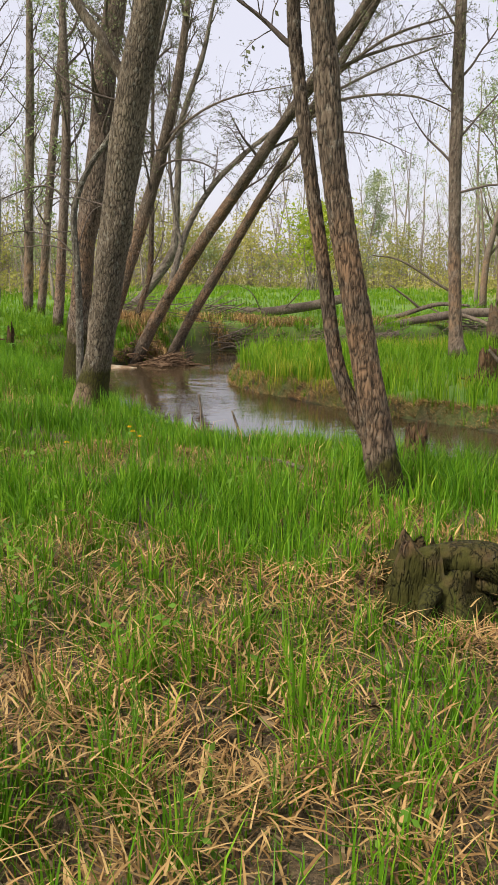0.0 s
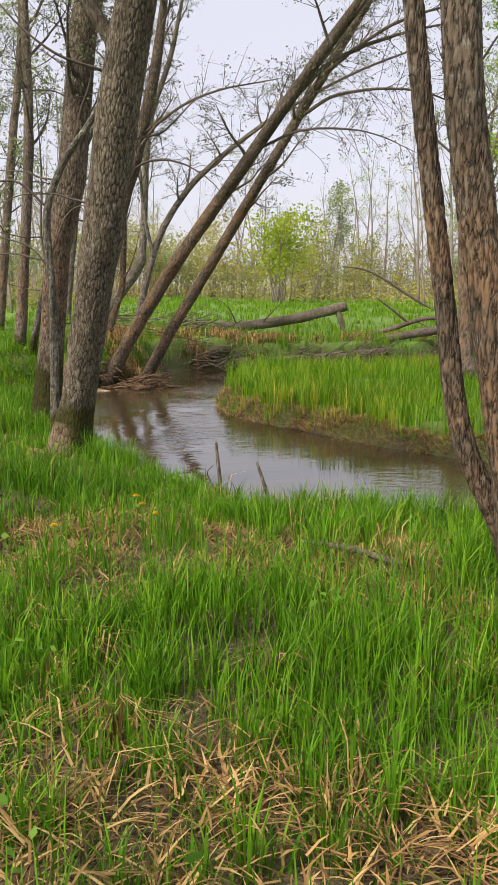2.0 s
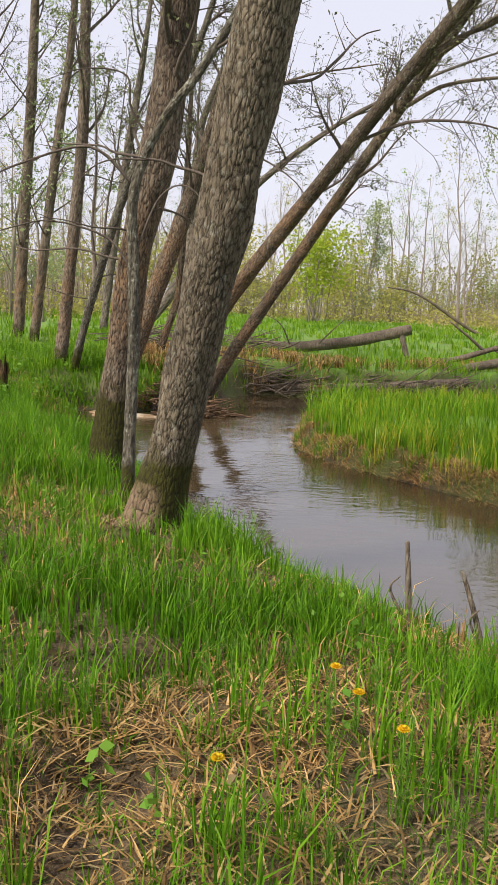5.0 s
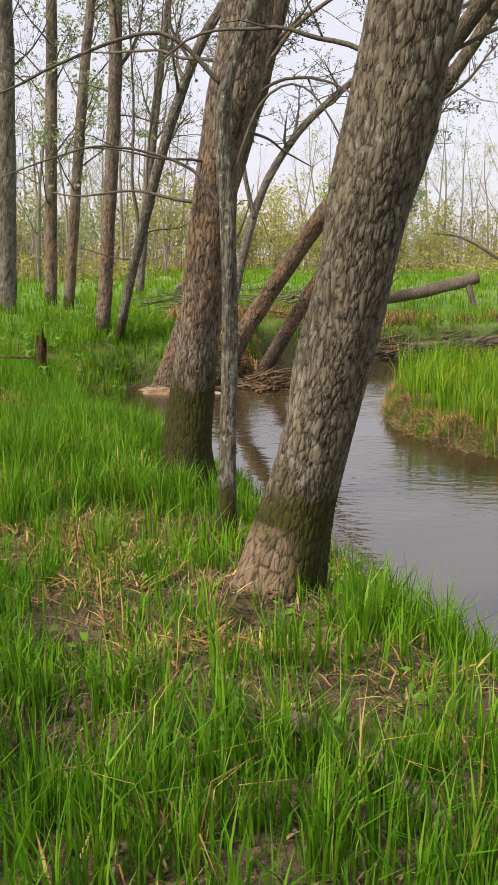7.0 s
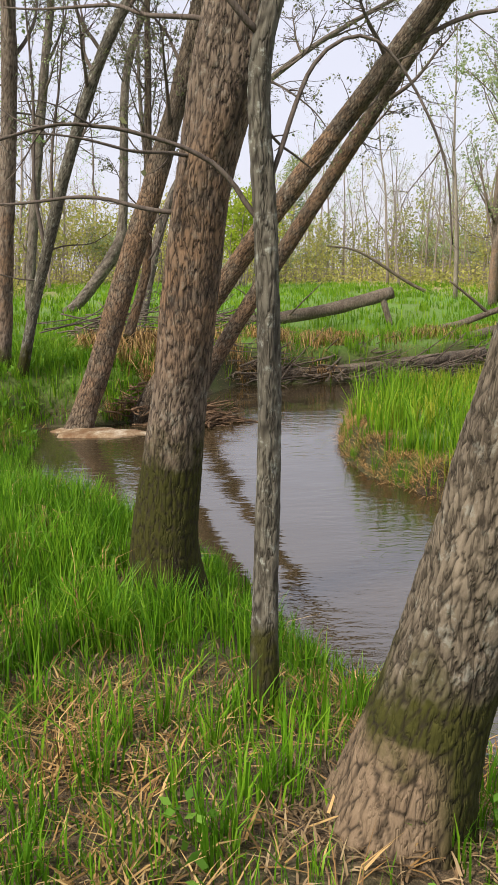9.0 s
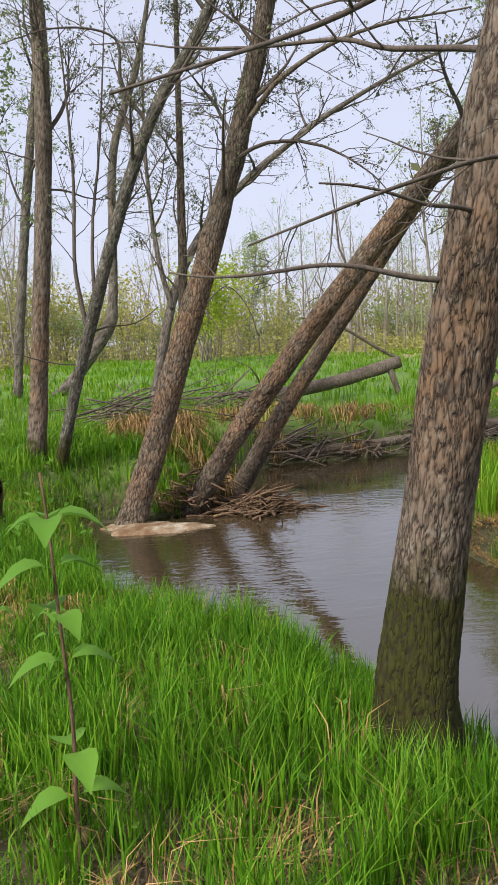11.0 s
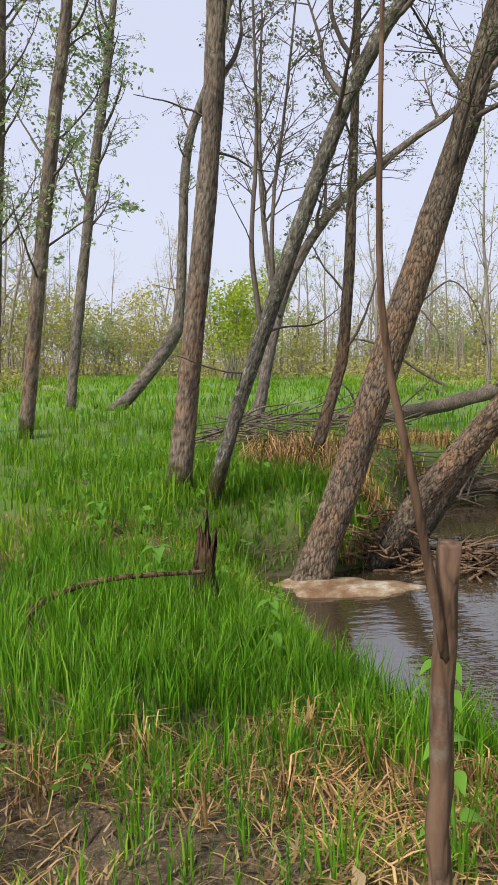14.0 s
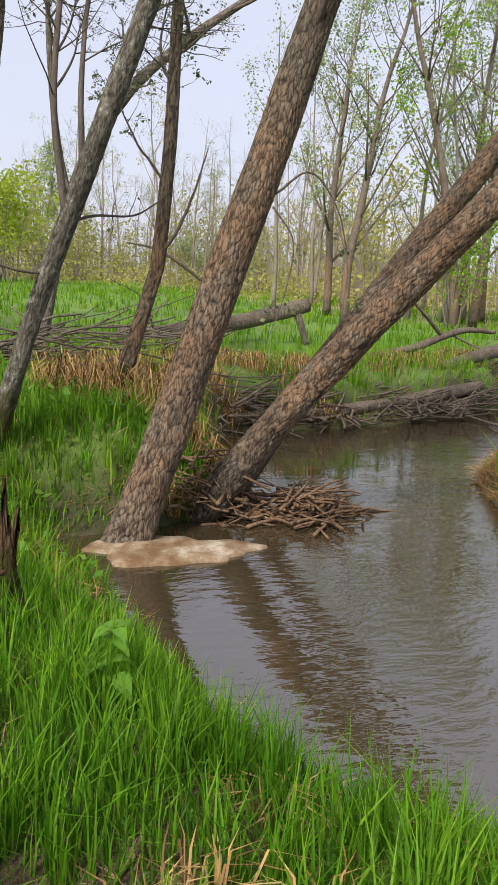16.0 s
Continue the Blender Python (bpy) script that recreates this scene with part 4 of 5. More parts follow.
# yellow sedge on the point and along the jam
x, y = scatter(lambda x, y: 44 * ease(0.45, 0.72, soft_noise(x, y, 0.9, 34)) * ((ground_at(x, y)[1] > 0.1) & ground_at(x, y)[2]) * ease(2.6, 0.3, nearest(x, y, island_line)), -1, 6, 9, 19, r, 44)
b = tufts(x, y, 9, 0.06, 0.3 * (0.7 + 0.6 * soft_noise(x, y, 1.0, 43)), 0.009, r, (0.1, 0.7))
tagged(put("sedge", *blade_mesh(*b, r), SEDGE), "yellowish sedge on the grassy point", "sedge", kind="stuff")
# far meadow
x, y = scatter(lambda x, y: 3.6 * ease(22, 30, y) * ease(78, 55, y) * (0.4 + soft_noise(x, y, 3, 35)), -28, 24, 22, 78, r, 9)
b = tufts(x, y, 7, 0.16, 0.26 * (0.7 + 0.6 * soft_noise(x, y, 3.0, 44)), 0.03, r, (0.1, 0.6))
tagged(put("far_grass", *blade_mesh(*b, r), MEADOW), "green meadow grass stretching to the tree line", "grass", kind="stuff")
# dead straw, lying and matted
x, y = scatter(lambda x, y: 230 * ease(1.0, 0.22, lushness(x, y)) * (1 - 0.5 * ease(6.8, 7.6, y) * ease(10.0, 9.4, y)) * (1 - 0.8 * hollow(x, y)) * (0.25 + 0.75 * ease(0.3, 0.6, soft_noise(x, y, 0.45, 48))) * ease(5.5, 1.5, away(x, y)), -9, 3.5, -1, 17, r, 230)
b = tufts(x, y, 11, 0.07, 0.16, 0.0064, r, (0.6, 0.99))
b[2] += r.uniform(0.003, 0.09, len(b[0])) * ease(6.5, 3.5, b[1]) + r.uniform(0.003, 0.05, len(b[0]))
tagged(put("straw", *blade_mesh(*b, r, 0.5, 0.12), STRAW), "flattened tan straw matted over the ground", "straw", kind="stuff")
# short broken straw and rotting stems under it
x, y = scatter(lambda x, y: 200 * (1 - 0.7 * ease(0.5, 1.1, lushness(x, y))) * (0.6 + hollow(x, y) + footing(x, y)) * ease(4.0, 1.5, away(x, y)), -8, 3, 1, 15, r, 240)
b = tufts(x, y, 8, 0.08, 0.085, 0.007, r, (0.8, 0.995))
b[2] += r.uniform(0.0, 0.03, len(b[0]))
tagged(put("thatch", *blade_mesh(*b, r, 0.4, 0.12), LITTER), "brown rotting thatch under the grass", "thatch", kind="stuff")
# feathery young horsetails
x, y = scatter(lambda x, y: 26 * ease(0.55, 0.8, soft_noise(x, y, 0.7, 49)) * (1 - hollow(x, y)) * (1 - footing(x, y)) * ease(3.0, 0.8, away(x, y)), -7, 2.5, 1.5, 14, r, 26)
z, d = ground_at(x, y)[:2]
x, y, z = x[d > 0.2], y[d > 0.2], z[d > 0.2]
high = r.uniform(0.10, 0.24, len(x))
k = np.repeat(np.arange(len(x)), 46)
f = r.uniform(0.15, 1.0, len(k))
turn = r.uniform(0, 2 * np.pi, len(k))
b = [x[k] + r.normal(0, 0.002, len(k)), y[k] + r.normal(0, 0.002, len(k)), z[k] + high[k] * f, turn, (0.02 + 0.055 * (1 - f)) * r.uniform(0.7, 1.2, len(k)), np.full(len(k), 0.0022), r.uniform(0.5, 0.85, len(k))]
tagged(put("horsetails", *blade_mesh(*b, r), WEED), "feathery bright green horsetail shoots in the turf", "horsetails", kind="stuff")
# slumped clumps of last year's straw where the walk begins and along the bank
x, y = scatter(lambda x, y: 5.5 * ease(0.4, 0.7, soft_noise(x, y, 0.6, 51)) * (ease(5.8, 4.6, y) + 0.8 * ease(9, 10.5, y)) * ease(2.8, 1.6, away(x, y)), -7, 2, 2, 14, r, 6)
b = tufts(x, y, 44, 0.055, 0.27 * (0.6 + 0.7 * soft_noise(x, y, 0.3, 52)), 0.006, r, (0.45, 0.96))
tagged(put("straw_clumps", *blade_mesh(*b, r, 0.45), STRAW), "slumped clumps of orange-tan dead grass", "straw", kind="stuff")
# ragged cover on the bank behind the foam
x, y = scatter(lambda x, y: 130 * (ground_at(x, y)[1] > 0.02) * (0.35 + soft_noise(x, y, 0.4, 53)), -4.9, -2.2, 16.2, 20.0, r, 175)
b = tufts(x, y, 7, 0.06, 0.13 * (0.5 + soft_noise(x, y, 0.5, 54)), 0.008, r, (0.2, 0.9))
tagged(put("bend_turf", *blade_mesh(*b, r), GRASS), "short mossy turf on the bank of the bend", "grass", kind="stuff")
x, y = scatter(lambda x, y: 70 * (ground_at(x, y)[1] > 0.0) * ease(0.4, 0.65, soft_noise(x, y, 0.5, 55)), -4.6, -2.0, 16.5, 19.5, r, 70)
b = tufts(x, y, 9, 0.07, 0.17, 0.007, r, (0.65, 0.98))
tagged(put("bend_straw", *blade_mesh(*b, r, 0.5, 0.2), STRAW), "brown dead stems matted on the bank of the bend", "straw", kind="stuff")
# standing dead stalks
x, y = scatter(lambda x, y: 7.5 * (1 - footing(x, y)) * ease(6, 2, away(x, y)) * ease(0.35, 0.7, soft_noise(x, y, 0.7, 37)), -8, 3.5, 1.2, 16, r, 8)
b = tufts(x, y, 12, 0.05, 0.30, 0.0042, r, (0.4, 0.95))
tagged(put("dead_stalks", *blade_mesh(*b, r, 0.2), STRAW), "bent dead grass stalks left from last year", "straw", kind="stuff")
# straw fringe hanging over the cut banks
for line, off, name, lab in ((island_line, 0.11, "bank_straw", "dead straw hanging over the muddy cut bank"), (far_line, 0.25, "jam_straw", "tan dead reeds along the far bank")):
    seg = line[(line[:, 1] > 9) & (line[:, 0] < 6.5)]
    amount = 2000 if name == "bank_straw" else 220
    k = r.integers(0, len(seg), amount)
    d = np.gradient(seg, axis=0)[k]
    nrm = np.stack([d[:, 1], -d[:, 0]], 1) / (np.linalg.norm(d, axis=1)[:, None] + 1e-9)
    s = r.uniform(-0.5, 0.5, (amount, 1)) * 0.3
    p = seg[k] + d * s * 3
    cand = p + nrm * off * r.uniform(0.3, 2.2, (amount, 1)) * np.where(ground_at(*(p + nrm * 0.2).T)[1] > 0, 1, -1)[:, None]
    b = tufts(cand[:, 0], cand[:, 1], 12, 0.1, 0.26 * (0.4 + soft_noise(cand[:, 0], cand[:, 1], 0.6, 63)), 0.006, r, (0.7, 0.99))
    tagged(put(name, *blade_mesh(*b, r, 0.6, 0.3), STRAW), lab, "straw", kind="stuff")
# fallen leaves
x, y = scatter(lambda x, y: 45 * ease(5, 1.5, away(x, y)) * ease(0.4, 0.75, soft_noise(x, y, 0.6, 38)), -8, 3, 1.2, 15, r, 45)
z, d = ground_at(x, y)[:2]
at3 = np.stack([x, y, z + 0.02], 1)[d > 0.2]
tagged(put("leaf_litter", *leaf_quads(at3, 0.06, r, 0.0), LITTER), "scattered brown dead leaves in the thatch", "leaf litter", kind="stuff")


# low broad-leaved weeds
x, y = scatter(lambda x, y: 5.0 * ease(5.5, 1.5, away(x, y)) * ease(0.35, 0.8, soft_noise(x, y, 0.8, 39)), -8, 3.5, 1.2, 18, r, 6)
n = len(x)
i = np.repeat(np.arange(n), r.integers(6, 16, n))
z, d = ground_at(x, y)[:2]
pts = np.stack([x[i] + r.normal(0, 0.05, len(i)), y[i] + r.normal(0, 0.05, len(i)), z[i] + r.uniform(0.02, 0.16, len(i))], 1)[d[i] > 0.15]
tagged(put("weeds", *leaf_quads(pts, 0.04, r, -0.2), WEED), "low broad-leaved green weeds among the grass", "weeds", kind="stuff")


# ---- far woods ----
def pole_tree(seed, height, radius, branches, twigs_each, mat, leaves=None, leaf_size=0.12, per=2, label="bare slender woodland tree", lean=0.06):
    rr = np.random.default_rng(seed)
    top = thing("woodland_tree", (0, 0, 0), label, "tree", "trees of the woodland")
    path = rambling((0, 0, -0.2), (rr.normal(0, lean), rr.normal(0, lean), 1), height, radius, rr, 12, 0.09, 0.04, 0.12)
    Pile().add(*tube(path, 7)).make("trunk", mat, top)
    twigs, ends = Pile(), []
    for k in range(branches):
        f = 0.22 + 0.75 * (k + rr.uniform(0, 1)) / branches
        i = min(int(f * 11), 10)
        h = rr.uniform(0, 2 * np.pi)
        w = rambling(path[i, :3], (np.cos(h), np.sin(h), rr.uniform(0.7, 1.8)), height * 0.26 * (1.25 - f) + 0.5, path[i, 3] * 0.4, rr, 6, 0.2, 0.1, 0.25)
        Pile().add(*tube(w, 4)).make("branch", mat, top)
        twigs_on(w, twigs_each, height * 0.1, 0.011, rr, twigs, ends, 2, 0.1, 0.7, 0.15, 3, 3)
    tagged(twigs.make("twig_spray", mat, top), kind="stuff")
    if leaves:
        e = np.repeat(np.array(ends), per, 0)
        e = e + rr.normal(size=e.shape) * leaf_size
        tagged(put("foliage", *leaf_quads(e, leaf_size, rr), leaves, top), kind="stuff")
    return top


def shrub(seed, height, wide, count, mat, label, stems=7, leaf=0.2):
    rr = np.random.default_rng(seed)
    top = thing("shrub", (0, 0, 0), label, "shrub", "shrubs at the wood's edge")
    wood, tips = Pile(), []
    for k in range(stems):
        h = rr.uniform(0, 2 * np.pi)
        w = rambling((rr.normal(0, 0.2), rr.normal(0, 0.2), -0.1), (np.cos(h) * wide / height, np.sin(h) * wide / height, 1.3), height * rr.uniform(0.7, 1.1), 0.035, rr, 8, 0.2, 0.08, 0.2)
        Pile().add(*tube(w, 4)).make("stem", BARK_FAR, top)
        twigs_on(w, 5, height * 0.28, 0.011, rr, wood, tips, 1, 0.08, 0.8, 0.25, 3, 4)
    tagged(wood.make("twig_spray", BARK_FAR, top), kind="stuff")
    tips = np.array(tips)
    e = tips[rr.integers(0, len(tips), count)] + rr.normal(size=(count, 3)) * height * 0.06
    tagged(put("foliage", *leaf_quads(e, leaf, rr), mat, top), kind="stuff")
    return top


def plant(proto, spots, r, lo=0.8, hi=1.25):
    for k, (px, py) in enumerate(spots):
        s = r.uniform(lo, hi)
        m = pose(px, py, foot(px, py) - 0.05, 0, 0, r.uniform(0, 360)) @ Matrix.Diagonal((s, s, s, 1))
        if k == 0:
            proto.matrix_basis = m
        else:
            c = copy_thing(proto, pose(0, 0, 0))
            c.matrix_basis = m


r = np.random.default_rng(55)
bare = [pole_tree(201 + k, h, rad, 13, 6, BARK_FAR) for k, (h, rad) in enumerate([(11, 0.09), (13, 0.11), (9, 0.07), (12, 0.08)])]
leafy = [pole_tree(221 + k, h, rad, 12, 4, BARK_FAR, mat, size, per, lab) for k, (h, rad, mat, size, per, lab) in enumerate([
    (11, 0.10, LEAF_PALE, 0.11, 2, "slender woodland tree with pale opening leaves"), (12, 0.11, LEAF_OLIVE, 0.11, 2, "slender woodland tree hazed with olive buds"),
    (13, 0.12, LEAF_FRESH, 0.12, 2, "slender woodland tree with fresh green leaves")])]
spots = []
tries = 0
while len(spots) < 160 and tries < 9000:
    tries += 1
    px, py = r.uniform(-40, 45), r.uniform(26, 105)
    left = px < -5.5 - 0.06 * (py - 26) and py > 30
    right = px > 6.5 + 0.14 * (py - 26) and py > 29
    back = py > 80
    if not (left or right or back) or abs(px) > 6 + 0.42 * py + 8:
        continue
    if min([1e9] + [(px - a) ** 2 + (py - b) ** 2 for a, b in spots]) > 1.7 ** 2:
        spots.append((px, py))
groups = [[] for _ in range(7)]
for k, s in enumerate(spots):
    leaf = r.uniform() < (0.5 if s[0] > 8 else 0.22)
    groups[(4 + r.integers(0, 3)) if leaf else r.integers(0, 4)].append(s)
for proto, g in zip(bare + leafy, groups):
    plant(proto, g or [(0, 110)], r)
shrubs = [shrub(301, 4.6, 2.4, 850, LEAF_OLIVE, "olive-green shrub coming into leaf"), shrub(302, 6.0, 2.4, 950, LEAF_OLIVE, "tall olive-yellow shrub in bud"),
          shrub(303, 4.0, 2.2, 800, LEAF_PALE, "pale green shrub in new leaf"), shrub(304, 3.4, 2.0, 350, LEAF_OLIVE, "twiggy brown shrub nearly bare")]
sg = [[] for _ in shrubs]
for k in range(125):
    px = r.uniform(-42, 46)
    py = r.uniform(70, 84) if k % 3 else r.uniform(38, 66)
    if py < 70 and -9 < px < 11 + 0.1 * py:
        py = r.uniform(72, 86)
    if abs(px) < 6 + 0.42 * py + 6:
        sg[r.choice([0, 0, 1, 1, 2, 3])].append((px, py))
for proto, g in zip(shrubs, sg):
    plant(proto, g, r, 0.75, 1.35)
# low scrub at the foot of the woods
n = 64000
ux, uy = r.uniform(-48, 52, n), r.uniform(66, 92, n)
side = r.uniform(size=n) < 0.35
uy = np.where(side, r.uniform(40, 66, n), uy)
ux = np.where(side, np.where(r.uniform(size=n) < 0.55, r.uniform(-34, -9, n), r.uniform(14, 38, n)), ux)
hgt = 0.1 + 3.6 * (0.25 + 0.75 * soft_noise(ux, uy, 5.0, 61)) * r.uniform(0, 1, n) ** 1.4
tagged(put("undergrowth", *leaf_quads(np.stack([ux, uy, hgt * np.where(side, 0.6, 1.0)], 1), 0.22, r, 0.0), LEAF_OLIVE), "hazy olive scrub at the foot of the woods", "undergrowth", kind="stuff")
# thin bare stems filling the woods behind
n = 5200
ux, uy = r.uniform(-50, 55, n), r.uniform(74, 125, n)
side = r.uniform(size=n) < 0.3
uy = np.where(side, r.uniform(38, 74, n), uy)
ux = np.where(side, np.where(r.uniform(size=n) < 0.6, r.uniform(-36, -10, n), r.uniform(15, 40, n)), ux)
b = [ux, uy, np.zeros(n), r.uniform(0, 2 * np.pi, n), r.uniform(2.0, 8.0, n) * r.uniform(0.4, 1.0, n), r.uniform(0.03, 0.075, n), r.uniform(0.02, 0.3, n)]
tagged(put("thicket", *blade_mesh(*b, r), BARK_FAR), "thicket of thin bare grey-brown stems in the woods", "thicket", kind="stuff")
# the bright bush tree, the pale poplar and the leafy trees downstream
bush = shrub(311, 4.6, 2.6, 3800, LEAF_YELLOW, "bright yellow-green small tree in fresh leaf", 12, 0.16)
bush.name = "bush_tree"
tagged(bush, category="tree", group="leafy trees on the meadow")
bush.matrix_basis = pose(3.0, 62, foot(3.0, 62) - 0.1) @ Matrix.Diagonal((1.55, 1.55, 1.5, 1))
poplar = pole_tree(312, 10.2, 0.14, 22, 6, BARK_FAR, LEAF_PALE, 0.17, 4, "pale-leaved slender poplar above the shrubs", 0.02)
poplar.matrix_basis = pose(8.3, 78, foot(8.3, 78) - 0.1)
for k, (px, py, h) in enumerate([(11.5, 31, 12), (14.5, 34, 13), (9.5, 36, 11), (17, 38, 13), (7.9, 32.3, 12), (10.3, 30.4, 13), (12.8, 33, 13)]):
    g = pole_tree(320 + k, h, 0.15, 20, 5, BARK_POLE, LEAF_FRESH if k % 2 else LEAF_PALE, 0.10, 4, "tall downstream tree in fresh green leaf", 0.03)
    g.matrix_basis = pose(px, py, foot(px, py) - 0.1)
plant(shrub(330, 4.2, 1.8, 2200, LEAF_FRESH, "bright green leafy shrub downstream", 8, 0.11), [(10.4, 30.5), (12.2, 33)], r, 0.8, 1.0)


# ---- fallen logs, stumps and drift ----
def log(name, ctrl, mat, label, sides=22, bark=0.004, seed=1, limbs=(), category="log", group=""):
    c = np.array(ctrl, float)
    base = c[0, :3].copy()
    top = thing(name, base, label, category, group)
    c[:, :3] -= base
    Pile().add(*tube(spline(c, 40), sides, bark, seed, 0.04, 0.1)).make("trunk", mat, top)
    for s in limbs:
        q = np.array(s, float)
        q[:, :3] -= base
        Pile().add(*tube(spline(q, 14), 8, 0, seed, lump=0.15)).make("branch", mat, top)
    return top


log("fallen_log", [(-1.0, 25.3, 0.16, 0.16), (-0.18, 25.4, 0.2, 0.14), (1.12, 25.4, 0.4, 0.139), (2.0, 25.4, 0.6, 0.138), (2.66, 25.4, 0.77, 0.135)], DEADWOOD, "grey fallen log resting on a broken limb in the meadow", 24, 0.005, 4,
    [[(2.42, 25.38, 0.68, 0.075), (2.48, 25.3, 0.42, 0.07), (2.6, 25.25, 0.05, 0.06)], [(0.3, 25.3, 0.3, 0.02), (0.7, 25.0, 0.75, 0.014), (1.0, 24.9, 1.05, 0.006)],
     [(-0.4, 25.3, 0.25, 0.02), (-0.7, 25.0, 0.8, 0.014), (-1.3, 24.9, 1.1, 0.006)]])
log("fallen_log", [(1.9, 22.6, 0.05, 0.06), (2.4, 22.9, 0.06, 0.069), (3.3, 22.9, 0.23, 0.063), (4.25, 22.9, 0.52, 0.055), (5.2, 23.1, 0.5, 0.03)], DEADWOOD, "thin fallen log with dead limbs on the grassy point", 14, 0.003, 6,
    [[(3.9, 22.9, 0.4, 0.035), (3.5, 22.8, 0.7, 0.03), (3.0, 22.7, 1.05, 0.018)], [(4.1, 22.9, 0.45, 0.02), (4.6, 22.6, 0.2, 0.015), (5.0, 22.5, 0.05, 0.01)]])
log("fallen_log", [(5.2, 45, 2.3, 0.03), (6.74, 45, 2.0, 0.06), (9.0, 45, 0.65, 0.08), (10.2, 45, 0.05, 0.09)], DEADWOOD, "pale broken tree leaning down into the meadow", 10, 0, 7)
log("fallen_log", [(-1.7, 20.25, -0.42, 0.05), (-0.9, 20.2, -0.33, 0.07), (0.4, 20.25, -0.28, 0.085), (1.8, 20.6, -0.22, 0.095), (3.0, 20.9, -0.12, 0.085)], DEADWOOD, "bleached log lodged along the far waterline", 16, 0.004, 8)
log("fallen_log", [(2.6, 21.6, 0.0, 0.06), (3.8, 21.9, 0.2, 0.1), (5.0, 22.2, 0.35, 0.12), (6.5, 22.6, 0.3, 0.12)], DEADWOOD, "dark fallen trunk in the drift across the creek", 14, 0.004, 9,
    [[(4.6, 22.1, 0.35, 0.05), (5.2, 21.6, 0.15, 0.045), (5.6, 21.2, -0.1, 0.04)]])
log("fallen_log", [(-3.9, 25, 0.1, 0.03), (-2.8, 24.4, 0.2, 0.05), (-1.8, 24.2, 0.25, 0.055), (-0.8, 24, 0.15, 0.04)], DEADWOOD, "grey fallen pole half hidden in dead reeds", 10, 0.002, 10)
log("dead_branch", [(-0.25, 6.36, 0.06, 0.012), (-0.05, 6.2, 0.08, 0.016), (0.2, 6.03, 0.05, 0.018)], DEADWOOD, "short mossy dead branch lying in the grass", 8, 0, 11, category="branch")
log("dead_branch", [(-1.95, 8.0, 0.03, 0.03), (-1.8, 7.85, 0.05, 0.035), (-1.6, 7.58, 0.03, 0.03)], DEADWOOD, "broken piece of dead branch in trampled straw", 10, 0.003, 12, category="branch")
log("dead_branch", [(-5.56, 14.4, 0.0, 0.016), (-5.47, 14.5, 0.14, 0.018), (-5.15, 14.62, 0.21, 0.017), (-4.62, 14.72, 0.2, 0.012)], ROTTEN, "arched dead branch lying beside the stump", 8, 0, 14, category="branch")
log("dead_branch", [(-6.3, 18.5, 0.1, 0.05), (-5.6, 18.5, 0.14, 0.05), (-5.1, 18.4, 0.14, 0.04)], DEADWOOD, "short rotting pole in the grass", 10, 0.002, 15, category="branch")
log("dead_branch", [(-1.25, 9.35, -0.42, 0.03), (-1.0, 9.0, -0.4, 0.035), (-0.7, 8.75, -0.45, 0.03)], ROTTEN, "dark sodden branch at the water's edge", 10, 0.002, 16, category="branch")
for (px, py), (tx, ty, h), lab in (((-0.66, 7.85), (-0.70, 7.85, 0.42), "grey upright dead stick at the water's edge"), ((-0.28, 7.9), (-0.42, 7.95, 0.42), "broken grey stake leaning at the water's edge")):
    z0 = foot(px, py)
    log("dead_stick", [(px, py, z0 - 0.05, 0.016), ((px + tx) / 2, (py + ty) / 2, z0 + h * 0.5, 0.014), (tx, ty, z0 + h, 0.009)], DEADWOOD, lab, 8, 0, 17,
        [[(px - 0.02, py, z0 + 0.05, 0.008), (px - 0.1, py, z0 + 0.2, 0.006), (px - 0.06, py, z0 + 0.26, 0.003)]], "stick")


def stump(px, py, height, radius, mat, label, seed, spikes=0.35):
    """A rotten stump with a splintered top and spreading roots."""
    rr = np.random.default_rng(seed)
    z0 = foot(px, py)
    top = thing("tree_stump", (px, py, z0), label, "stump", "stumps by the creek")
    k = 14
    prof = spline([(0, 0, -0.1, radius * 1.7), (0, 0, height * 0.12, radius * 1.25), (0, 0, height * 0.45, radius), (0.02, 0, height * 0.9, radius * 0.85)], k)
    v, q, c = tube(prof, 36, 0.014, seed, 0.03, 0.35, 5)
    ring = slice(36 * (k - 2), 36 * k)
    ang = np.tile(np.arange(36) / 36 * 6.283, 2)
    v[ring, 2] += (soft_noise(np.cos(ang) * 2 + seed, np.sin(ang) * 2, 0.35, seed) - 0.4) * height * spikes * 2.2
    v[-1, 2] -= height * 0.3
    Pile().add(v, q, c).make("body", mat, top)
    for j in range(5):
        h = rr.uniform(0, 6.28)
        w = rambling((np.cos(h) * radius, np.sin(h) * radius, 0.1), (np.cos(h), np.sin(h), -0.15), radius * rr.uniform(1.2, 2.6), radius * 0.25, rr, 7, 0.3, -0.05, 0.3)
        Pile().add(*tube(spline(w, 12), 7, 0, seed, lump=0.2)).make("root", mat, top)
    return top


stump(0.6, 4.1, 0.2, 0.18, STUMPWOOD, "collapsed rotten stump with torn red-brown wood and moss", 71, 0.4)
stump(0.98, 6.83, 0.3, 0.09, ROTTEN, "small dark rotten stump beside the twin-stemmed tree", 72)
stump(2.85, 12.05, 0.42, 0.13, ROTTEN, "hollow dark stump on the point across the creek", 73)
stump(4.45, 17.6, 0.9, 0.15, BARK_RED, "reddish broken stump among fallen wood", 74, 0.2)
stump(-4.6, 14.92, 0.44, 0.065, STUMPWOOD, "dark jagged stub of a broken sapling", 75, 0.35)
